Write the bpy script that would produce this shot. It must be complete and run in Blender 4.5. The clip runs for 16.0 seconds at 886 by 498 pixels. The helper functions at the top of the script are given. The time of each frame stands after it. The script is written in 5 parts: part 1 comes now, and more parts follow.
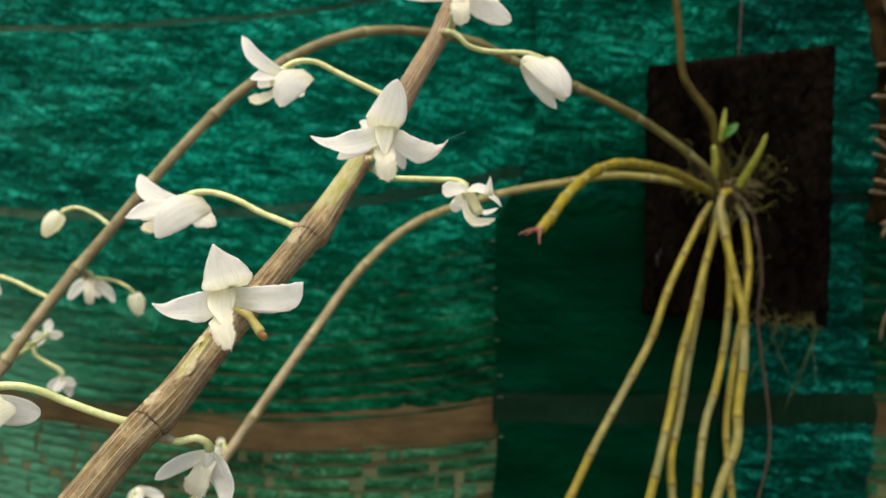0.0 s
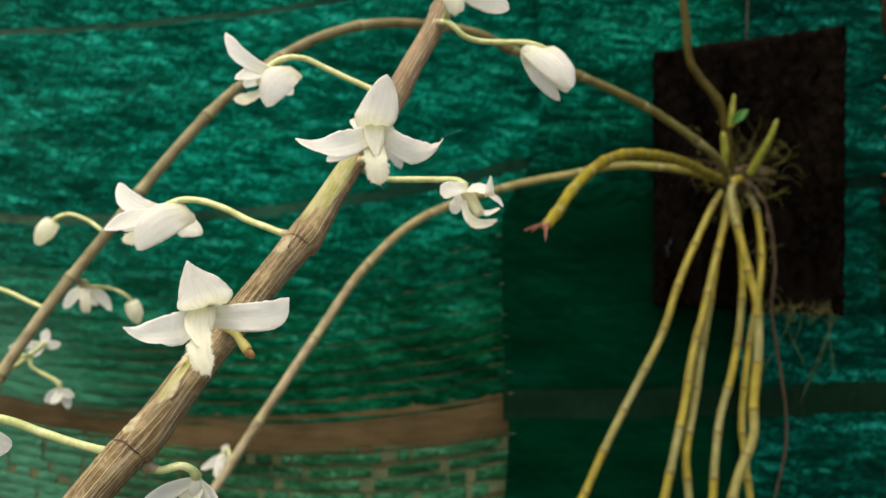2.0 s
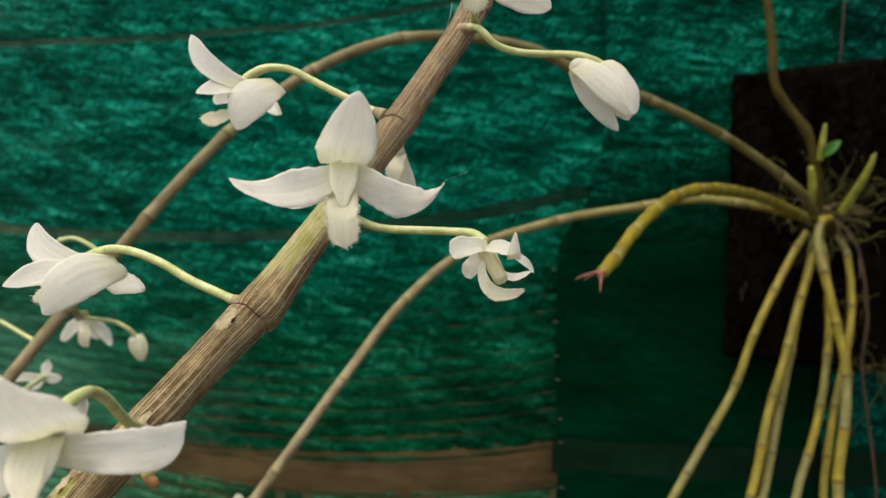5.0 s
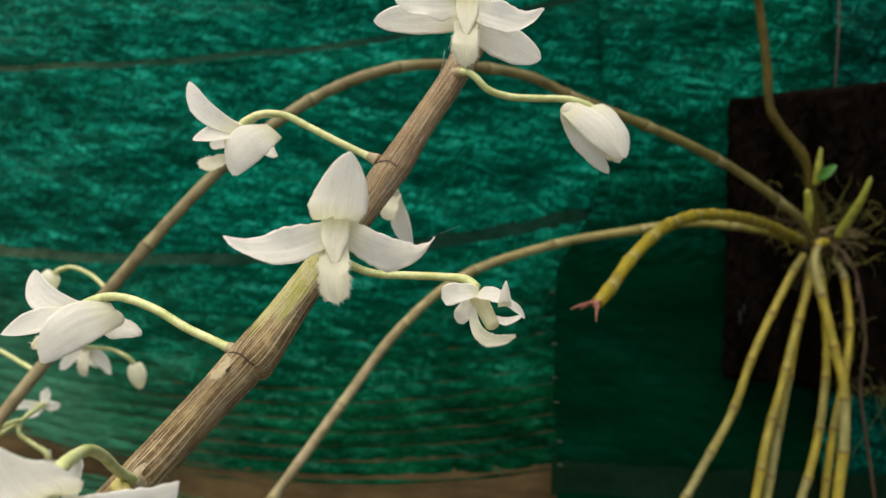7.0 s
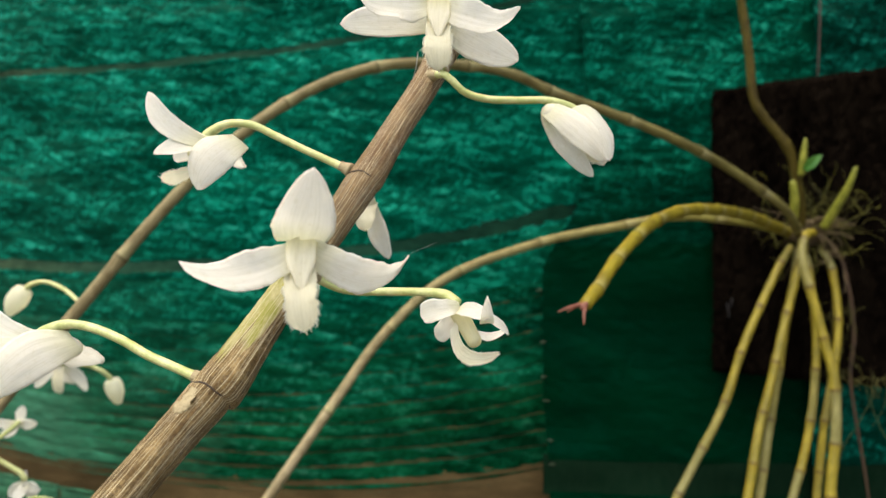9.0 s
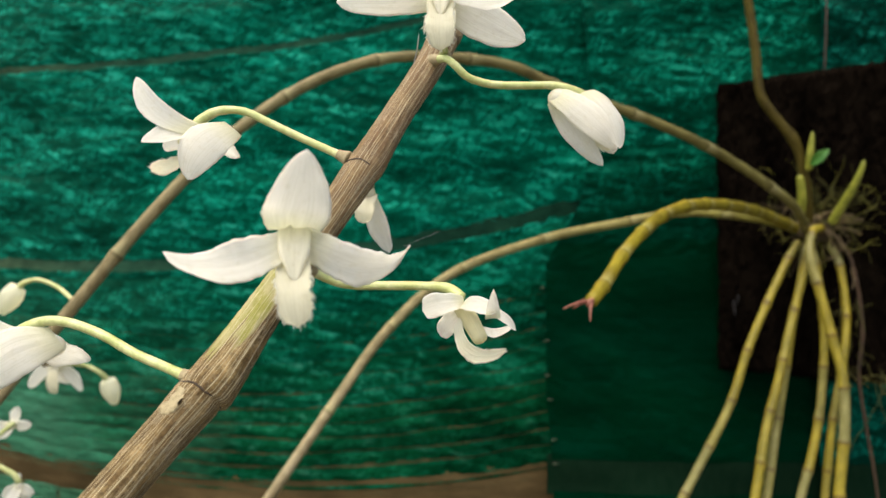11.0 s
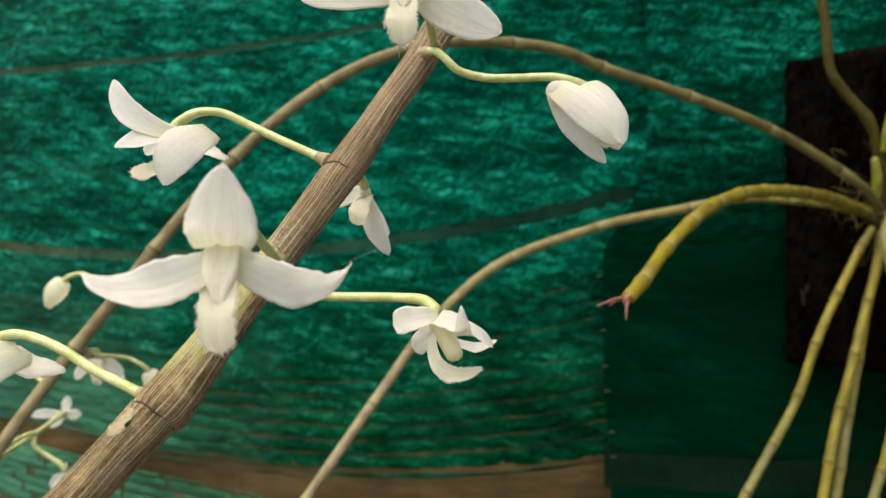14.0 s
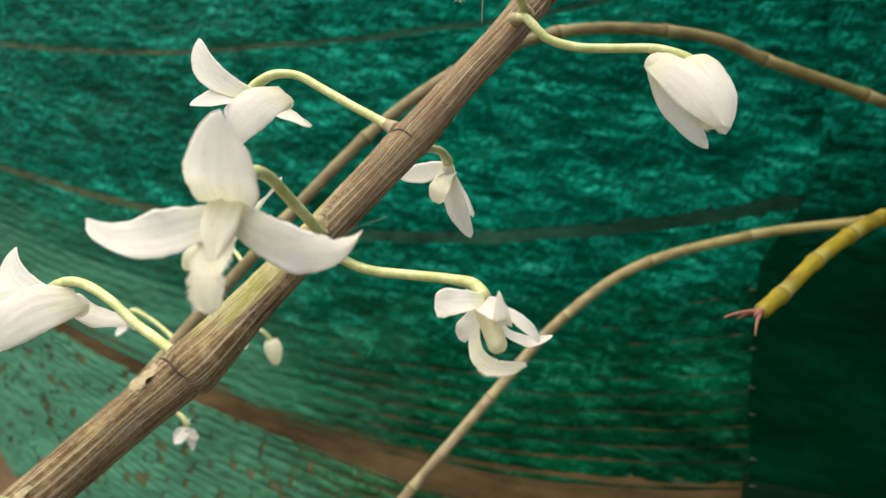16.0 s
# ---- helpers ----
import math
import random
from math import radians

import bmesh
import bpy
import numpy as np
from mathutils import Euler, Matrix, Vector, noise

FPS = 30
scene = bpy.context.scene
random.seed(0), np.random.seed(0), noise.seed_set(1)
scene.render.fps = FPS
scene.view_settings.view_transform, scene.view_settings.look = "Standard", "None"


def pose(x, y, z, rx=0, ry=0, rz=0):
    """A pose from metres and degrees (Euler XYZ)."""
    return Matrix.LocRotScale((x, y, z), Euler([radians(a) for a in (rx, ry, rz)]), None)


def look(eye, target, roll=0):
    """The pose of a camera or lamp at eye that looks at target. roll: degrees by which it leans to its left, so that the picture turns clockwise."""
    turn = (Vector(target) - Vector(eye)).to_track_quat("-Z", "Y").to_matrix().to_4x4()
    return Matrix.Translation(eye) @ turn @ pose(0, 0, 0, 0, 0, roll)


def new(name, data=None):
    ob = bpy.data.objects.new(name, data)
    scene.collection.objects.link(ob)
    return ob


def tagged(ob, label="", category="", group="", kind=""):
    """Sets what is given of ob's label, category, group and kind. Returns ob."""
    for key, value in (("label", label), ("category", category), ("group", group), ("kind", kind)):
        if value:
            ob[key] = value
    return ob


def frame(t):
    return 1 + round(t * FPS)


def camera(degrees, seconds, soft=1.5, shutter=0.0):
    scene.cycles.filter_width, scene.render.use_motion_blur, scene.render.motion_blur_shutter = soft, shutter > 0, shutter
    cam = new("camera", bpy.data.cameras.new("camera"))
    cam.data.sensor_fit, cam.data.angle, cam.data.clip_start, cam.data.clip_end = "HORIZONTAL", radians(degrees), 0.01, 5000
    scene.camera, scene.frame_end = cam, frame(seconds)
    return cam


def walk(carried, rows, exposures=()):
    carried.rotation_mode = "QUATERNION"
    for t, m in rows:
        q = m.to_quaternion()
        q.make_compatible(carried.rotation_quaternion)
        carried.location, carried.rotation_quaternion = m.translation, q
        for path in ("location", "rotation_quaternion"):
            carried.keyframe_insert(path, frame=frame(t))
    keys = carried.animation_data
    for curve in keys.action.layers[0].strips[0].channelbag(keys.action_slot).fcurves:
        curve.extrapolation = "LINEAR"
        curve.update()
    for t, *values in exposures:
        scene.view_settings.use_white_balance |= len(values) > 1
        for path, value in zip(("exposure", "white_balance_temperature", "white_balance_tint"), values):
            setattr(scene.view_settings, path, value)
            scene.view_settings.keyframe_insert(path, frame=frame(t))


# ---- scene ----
cam = camera(58.88, 16.0)
METRES, EYE, TILT, LEAN, TURN = 0.2, 1.4, 0.0, 0.0, 0.0
PATH = [
    (0, (0.01741, -0.01529, 1.41188), (-0.02687, 0.98335, 1.38421), 0.853),
    (0.5, (0.01967, -0.01680, 1.41623), (-0.02509, 0.98203, 1.39784), 0.171),
    (1, (0.01968, -0.01815, 1.42139), (-0.02737, 0.98063, 1.40665), -0.571),
    (1.5, (0.02025, -0.01558, 1.42094), (-0.02266, 0.98339, 1.40585), -0.769),
    (2, (0.01928, -0.00090, 1.41503), (-0.03508, 0.99692, 1.37764), -0.599),
    (2.5, (0.02512, 0.01167, 1.41765), (-0.04739, 1.00845, 1.38324), -0.401),
    (3, (0.02736, 0.02703, 1.42210), (-0.06481, 1.02229, 1.39139), -0.074),
    (5.5, (0.02787, 0.06035, 1.42664), (-0.11158, 1.05054, 1.41791), 1.730),
    (6, (0.02528, 0.05893, 1.42785), (-0.11839, 1.04855, 1.42460), 1.783),
    (6.5, (0.02907, 0.05761, 1.42884), (-0.10897, 1.04804, 1.42950), 1.263),
    (7, (0.02999, 0.05685, 1.43289), (-0.10563, 1.04760, 1.43788), 1.390),
    (7.5, (0.02770, 0.05998, 1.43417), (-0.11231, 1.05012, 1.43834), 1.172),
    (8, (0.03188, 0.06177, 1.43693), (-0.09993, 1.05305, 1.43575), 0.634),
    (10.5, (0.02836, 0.07464, 1.43577), (-0.08840, 1.06780, 1.43682), -0.425),
    (11, (0.02925, 0.07542, 1.43524), (-0.09144, 1.06811, 1.43420), -0.324),
    (11.5, (0.02791, 0.07392, 1.43756), (-0.08999, 1.06694, 1.43723), -0.168),
    (12, (0.02860, 0.07208, 1.43688), (-0.08913, 1.06512, 1.43517), -0.044),
    (12.5, (0.03139, 0.06759, 1.43656), (-0.08056, 1.06129, 1.43244), -0.487),
    (13, (0.03329, 0.06668, 1.43774), (-0.08129, 1.06009, 1.43411), -0.847),
    (13.5, (0.03326, 0.06898, 1.43628), (-0.11331, 1.05807, 1.42175), -0.871),
    (14, (0.04695, 0.08973, 1.44032), (-0.16710, 1.06629, 1.41761), -0.650),
    (14.5, (0.06003, 0.09116, 1.44498), (-0.21582, 1.05192, 1.41597), 0.276),
    (15, (0.06545, 0.10081, 1.44536), (-0.27113, 1.04236, 1.43107), 1.548),
    (15.5, (0.06791, 0.10885, 1.44286), (-0.30522, 1.03661, 1.43608), 2.481),
    (16, (0.06196, 0.10849, 1.43735), (-0.34520, 1.02125, 1.40441), 3.568),
]
walk(cam, [(t, look(eye, target, roll)) for t, eye, target, roll in PATH],
     ((0.0, 1.14), (3.0, 1.11), (5.5, 0.70), (6.0, 0.66), (7.0, 0.88), (8.0, 1.20), (10.5, 1.24), (12.0, 1.20), (13.0, 1.25), (13.5, 1.27), (14.0, 1.08), (14.5, 1.24), (15.0, 1.27), (15.5, 1.26), (16.0, 1.20)))

# depth of field of a small lens held close
cam.data.dof.use_dof = True
cam.data.dof.focus_distance = 0.165
cam.data.dof.aperture_fstop = 25.0

# ---- world and light ----
world = bpy.data.worlds.new("world")
scene.world = world
world.use_nodes = True
wn = world.node_tree.nodes
sky = wn.new("ShaderNodeTexSky")
sky.sky_type = 'NISHITA'
sky.sun_disc = False
sky.sun_elevation = radians(67)
sky.sun_rotation = radians(210)
sky.air_density, sky.dust_density = 1.0, 4.0
world.node_tree.links.new(sky.outputs[0], wn["Background"].inputs[0])
wn["Background"].inputs[1].default_value = 0.11

sun_data = bpy.data.lights.new("sun", 'SUN')
sun_data.energy, sun_data.angle, sun_data.color = 2.0, radians(80), (1.0, 0.93, 0.77)
sun_lamp = new("sun", sun_data)
sun_lamp.matrix_world = look((-0.75, -1.1, 4.9), (0, 0.2, 1.4))


# ---- materials ----
def material(name):
    m = bpy.data.materials.new(name)
    m.use_nodes = True
    nt = m.node_tree
    return m, nt, nt.nodes, nt.links, nt.nodes["Principled BSDF"]


def node(nodes, kind, **values):
    n = nodes.new(kind)
    for key, value in values.items():
        n.inputs[key].default_value = value
    return n


def ramp(nodes, stops, smooth=False):
    r = nodes.new("ShaderNodeValToRGB")
    els = r.color_ramp.elements
    while len(els) < len(stops):
        els.new(0.5)
    for e, (at, col) in zip(els, stops):
        e.position, e.color = at, (*col, 1)
    if smooth:
        r.color_ramp.interpolation = 'EASE'
    return r


def mixed(nt, fac, a, b, kind='MIX'):
    """Colour mix; fac, a and b are sockets or values."""
    n = nt.nodes.new("ShaderNodeMix")
    n.data_type, n.blend_type = 'RGBA', kind
    for sock, value in ((n.inputs[0], fac), (n.inputs[6], a), (n.inputs[7], b)):
        if hasattr(value, "is_linked"):
            nt.links.new(value, sock)
        elif isinstance(value, tuple):
            sock.default_value = (*value, 1)
        else:
            sock.default_value = value
    return n.outputs[2]


def coords(nt, kind, scale):
    tc = nt.nodes.new("ShaderNodeTexCoord")
    mp = nt.nodes.new("ShaderNodeMapping")
    mp.inputs["Scale"].default_value = scale
    nt.links.new(tc.outputs[kind], mp.inputs[0])
    return mp.outputs[0]


def noise_tex(nt, vec, scale, detail=4.0, rough=0.55, warp=0.0):
    n = node(nt.nodes, "ShaderNodeTexNoise", Scale=scale, Detail=detail, Roughness=rough, Distortion=warp)
    nt.links.new(vec, n.inputs["Vector"])
    return n.outputs["Fac"]


def bumped(nt, height, strength, distance, bsdf, before=None):
    b = node(nt.nodes, "ShaderNodeBump", Strength=strength, Distance=distance)
    nt.links.new(height, b.inputs["Height"])
    if before:
        nt.links.new(before, b.inputs["Normal"])
    nt.links.new(b.outputs[0], bsdf.inputs["Normal"])
    return b.outputs[0]


def petal_material(name, inner, outer, thru=0.35):
    m, nt, nodes, links, p = material(name)
    uv = coords(nt, "UV", (1, 1, 1))
    veins = noise_tex(nt, coords(nt, "UV", (30, 1.6, 1)), 1.0, 4.0, 0.65)
    creases = noise_tex(nt, coords(nt, "UV", (5, 3.5, 1)), 1.0, 4.0, 0.6)
    spots = noise_tex(nt, coords(nt, "Object", (1, 1, 1)), 900.0, 3.0)
    sep = nodes.new("ShaderNodeSeparateXYZ")
    links.new(uv, sep.inputs[0])
    along = ramp(nodes, [(0.0, inner), (0.35, outer), (1.0, outer)])
    links.new(sep.outputs[1], along.inputs[0])
    vr = ramp(nodes, [(0.36, (0.87, 0.87, 0.84)), (0.56, (1, 1, 1))])
    links.new(veins, vr.inputs[0])
    c = mixed(nt, 0.7, along.outputs[0], vr.outputs[0], 'MULTIPLY')
    sr = ramp(nodes, [(0.25, (0.93, 0.92, 0.88)), (0.45, (1, 1, 1))])
    links.new(spots, sr.inputs[0])
    c = mixed(nt, 1.0, c, sr.outputs[0], 'MULTIPLY')
    links.new(c, p.inputs["Base Color"])
    p.inputs["Roughness"].default_value = 0.5
    p.inputs["Specular IOR Level"].default_value = 0.35
    n1 = bumped(nt, creases, 0.3, 0.0012, p)
    bumped(nt, veins, 0.25, 0.0005, p, n1)
    trans = nodes.new("ShaderNodeBsdfTranslucent")
    links.new(c, trans.inputs[0])
    mix = nodes.new("ShaderNodeMixShader")
    mix.inputs[0].default_value = thru
    links.new(p.outputs[0], mix.inputs[1])
    links.new(trans.outputs[0], mix.inputs[2])
    links.new(mix.outputs[0], nodes["Material Output"].inputs[0])
    return m


def plain_material(name, a, b, scale=200.0, rough=0.5, bump=0.3, dist=0.0005, spec=0.4, stretch=(1, 1, 1)):
    m, nt, nodes, links, p = material(name)
    vec = coords(nt, "Object", stretch)
    f1, f2 = noise_tex(nt, vec, scale, 5.0), noise_tex(nt, vec, scale * 6, 3.0)
    r = ramp(nodes, [(0.32, a), (0.68, b)])
    links.new(f1, r.inputs[0])
    g = ramp(nodes, [(0.3, (0.75, 0.75, 0.75)), (0.65, (1.1, 1.1, 1.1))])
    links.new(f2, g.inputs[0])
    links.new(mixed(nt, 0.6, r.outputs[0], g.outputs[0], 'MULTIPLY'), p.inputs["Base Color"])
    p.inputs["Roughness"].default_value = rough
    p.inputs["Specular IOR Level"].default_value = spec
    bumped(nt, f2, bump, dist, p)
    return m


def cane_material(name, patches, joints):
    """Papery grey-brown sheath with pale lengthwise fibres, and yellow-green where it has worn off. UV: turns, metres."""
    m, nt, nodes, links, p = material(name)
    blot = noise_tex(nt, coords(nt, "UV", (4, 150, 1)), 1.0, 6.0, 0.72)
    fine = noise_tex(nt, coords(nt, "UV", (48, 1300, 1)), 1.0, 5.0, 0.75)
    fib = noise_tex(nt, coords(nt, "UV", (20, 26, 1)), 1.0, 1.5, 0.5)
    base = ramp(nodes, [(0.34, (0.105, 0.074, 0.032)), (0.45, (0.165, 0.124, 0.056)), (0.54, (0.225, 0.178, 0.086)), (0.66, (0.36, 0.300, 0.165))])
    links.new(blot, base.inputs[0])
    fr = ramp(nodes, [(0.28, (0.5, 0.46, 0.40)), (0.5, (0.98, 0.97, 0.95)), (0.72, (1.45, 1.42, 1.35))])
    links.new(fine, fr.inputs[0])
    c = mixed(nt, 0.85, base.outputs[0], fr.outputs[0], 'MULTIPLY')
    # long streaks between the fibres
    stk = ramp(nodes, [(0.32, (0.52, 0.47, 0.40)), (0.50, (1, 1, 1)), (0.68, (1.35, 1.33, 1.28))])
    links.new(noise_tex(nt, coords(nt, "UV", (26, 55, 1)), 1.0, 4.0, 0.6), stk.inputs[0])
    c = mixed(nt, 0.9, c, stk.outputs[0], 'MULTIPLY')
    c = mixed(nt, 1.0, c, (0.89, 0.76, 0.64), 'MULTIPLY')
    # dark flecks drawn out along the cane, thicker in some places
    spk = noise_tex(nt, coords(nt, "UV", (34, 1500, 1)), 1.0, 4.0, 0.7)
    dense = noise_tex(nt, coords(nt, "UV", (5, 60, 1)), 1.0, 3.0, 0.6)
    both = node(nodes, "ShaderNodeMath")
    both.operation = 'MULTIPLY_ADD'
    both.inputs[1].default_value = 0.55
    links.new(dense, both.inputs[0])
    links.new(spk, both.inputs[2])
    sr = ramp(nodes, [(0.74, (0, 0, 0)), (0.80, (0.10, 0.10, 0.10)), (0.88, (0.35, 0.35, 0.35)), (0.96, (0.6, 0.6, 0.6))])
    links.new(both.outputs[0], sr.inputs[0])
    age = nodes.new("ShaderNodeSeparateXYZ")
    links.new(coords(nt, "UV", (1, 1, 1)), age.inputs[0])
    grown = nodes.new("ShaderNodeMapRange")
    grown.inputs["From Min"].default_value, grown.inputs["From Max"].default_value = joints[2] - 0.005, joints[0] - 0.012
    grown.inputs["To Min"].default_value, grown.inputs["To Max"].default_value = 0.45, 1.0
    links.new(age.outputs[1], grown.inputs["Value"])
    amount = mixed(nt, 1.0, sr.outputs[0], grown.outputs[0], 'MULTIPLY')
    tan = mixed(nt, fine, (0.15, 0.082, 0.046), (0.38, 0.255, 0.165))
    young = mixed(nt, 0.6, c, tan)
    c = mixed(nt, grown.outputs[0], young, c)
    c = mixed(nt, amount, c, (0.050, 0.029, 0.012))
    # bare green skin above some joints: (turn, from, to, strength) in turns and metres
    uvs = nodes.new("ShaderNodeSeparateXYZ")
    links.new(coords(nt, "UV", (1, 1, 1)), uvs.inputs[0])
    torn = noise_tex(nt, coords(nt, "UV", (13, 48, 1)), 1.0, 4.0, 0.6)
    skin = mixed(nt, fine, (0.30, 0.265, 0.10), (0.46, 0.42, 0.21))
    mottle = ramp(nodes, [(0.44, (0, 0, 0)), (0.56, (0.8, 0.8, 0.8))])
    links.new(noise_tex(nt, coords(nt, "UV", (7, 120, 1)), 1.0, 4.0, 0.6), mottle.inputs[0])
    skin = mixed(nt, mottle.outputs[0], skin, (0.23, 0.235, 0.026))
    for turn, v0, v1, half in patches:
        du = node(nodes, "ShaderNodeMath")
        du.operation = 'WRAP'
        du.inputs[1].default_value, du.inputs[2].default_value = 0.5, -0.5
        sub = node(nodes, "ShaderNodeMath")
        sub.operation = 'SUBTRACT'
        sub.inputs[1].default_value = turn
        links.new(uvs.outputs[0], sub.inputs[0])
        links.new(sub.outputs[0], du.inputs[0])
        dist = nodes.new("ShaderNodeCombineXYZ")
        scl = node(nodes, "ShaderNodeMath")
        scl.operation = 'MULTIPLY'
        scl.inputs[1].default_value = 1 / half
        links.new(du.outputs[0], scl.inputs[0])
        dv = node(nodes, "ShaderNodeMath")
        dv.operation = 'MULTIPLY_ADD'
        dv.inputs[1].default_value, dv.inputs[2].default_value = 2 / (v1 - v0), -(v0 + v1) / (v1 - v0)
        links.new(uvs.outputs[1], dv.inputs[0])
        links.new(scl.outputs[0], dist.inputs[0])
        links.new(dv.outputs[0], dist.inputs[1])
        length = nodes.new("ShaderNodeVectorMath")
        length.operation = 'LENGTH'
        links.new(dist.outputs[0], length.inputs[0])
        edge = node(nodes, "ShaderNodeMath")
        edge.operation = 'MULTIPLY_ADD'
        edge.inputs[1].default_value = 1.5
        links.new(torn, edge.inputs[0])
        links.new(length.outputs["Value"], edge.inputs[2])
        mask = ramp(nodes, [(0.0, (1, 1, 1)), (0.5, (1, 1, 1)), (0.56, (0, 0, 0))])
        third = node(nodes, "ShaderNodeMath")
        third.operation = 'MULTIPLY'
        third.inputs[1].default_value = 1 / 3.2
        links.new(edge.outputs[0], third.inputs[0])
        links.new(third.outputs[0], mask.inputs[0])
        c = mixed(nt, mask.outputs[0], c, skin)
    # pale fibre lines: thin iso-lines of the warped turn coordinate
    sep = nodes.new("ShaderNodeSeparateXYZ")
    links.new(coords(nt, "UV", (1, 1, 1)), sep.inputs[0])
    wob = node(nodes, "ShaderNodeMath")
    wob.operation = 'MULTIPLY_ADD'
    wob.inputs[1].default_value = 0.09
    links.new(noise_tex(nt, coords(nt, "UV", (5, 34, 1)), 1.0, 2.5), wob.inputs[0])
    links.new(sep.outputs[0], wob.inputs[2])
    tri = node(nodes, "ShaderNodeMath")
    tri.operation = 'PINGPONG'
    tri.inputs[1].default_value = 0.5 / 19
    links.new(wob.outputs[0], tri.inputs[0])
    thin = ramp(nodes, [(0.0, (1, 1, 1)), (0.0016, (0.9, 0.9, 0.9)), (0.0036, (0, 0, 0))])
    links.new(tri.outputs[0], thin.inputs[0])
    brk = ramp(nodes, [(0.33, (0.08, 0.08, 0.08)), (0.54, (0.95, 0.95, 0.95))])
    links.new(fib, brk.inputs[0])
    line = mixed(nt, 1.0, thin.outputs[0], brk.outputs[0], 'MULTIPLY')
    # finer fibres between the ribs
    tri2 = node(nodes, "ShaderNodeMath")
    tri2.operation = 'PINGPONG'
    tri2.inputs[1].default_value = 0.5 / 53
    links.new(wob.outputs[0], tri2.inputs[0])
    thin2 = ramp(nodes, [(0.0, (0.75, 0.75, 0.75)), (0.0012, (0.5, 0.5, 0.5)), (0.0024, (0, 0, 0))])
    links.new(tri2.outputs[0], thin2.inputs[0])
    brk2 = ramp(nodes, [(0.44, (0, 0, 0)), (0.56, (1, 1, 1))])
    links.new(noise_tex(nt, coords(nt, "UV", (30, 70, 1)), 1.0, 2.0, 0.5), brk2.inputs[0])
    c = mixed(nt, mixed(nt, 1.0, thin2.outputs[0], brk2.outputs[0], 'MULTIPLY'), c, (0.55, 0.47, 0.29))
    c = mixed(nt, line, c, (0.72, 0.63, 0.41))
    # crackled crust: pale rims round darker scales
    cells = nodes.new("ShaderNodeTexVoronoi")
    cells.feature = 'DISTANCE_TO_EDGE'
    cells.inputs["Scale"].default_value = 1.0
    links.new(coords(nt, "UV", (46, 620, 1)), cells.inputs["Vector"])
    rim = ramp(nodes, [(0.0, (1, 1, 1)), (0.05, (0.7, 0.7, 0.7)), (0.13, (0, 0, 0))])
    links.new(cells.outputs["Distance"], rim.inputs[0])
    crust = ramp(nodes, [(0.46, (0, 0, 0)), (0.66, (0.34, 0.34, 0.34))])
    links.new(noise_tex(nt, coords(nt, "UV", (7, 110, 1)), 1.0, 4.0, 0.65), crust.inputs[0])
    rims = mixed(nt, 1.0, rim.outputs[0], crust.outputs[0], 'MULTIPLY')
    scale = ramp(nodes, [(0.10, (1, 1, 1)), (0.30, (0.80, 0.77, 0.72)), (0.5, (0.70, 0.66, 0.60))])
    links.new(cells.outputs["Distance"], scale.inputs[0])
    c = mixed(nt, crust.outputs[0], c, mixed(nt, 1.0, c, scale.outputs[0], 'MULTIPLY'))
    c = mixed(nt, rims, c, (0.56, 0.49, 0.34))
    links.new(c, p.inputs["Base Color"])
    p.inputs["Roughness"].default_value = 0.65
    p.inputs["Specular IOR Level"].default_value = 0.15
    n1 = bumped(nt, fine, 0.9, 0.0008, p)
    n2 = bumped(nt, line, 0.5, 0.0005, p, n1)
    bumped(nt, rims, 0.4, 0.0003, p, n2)
    return m


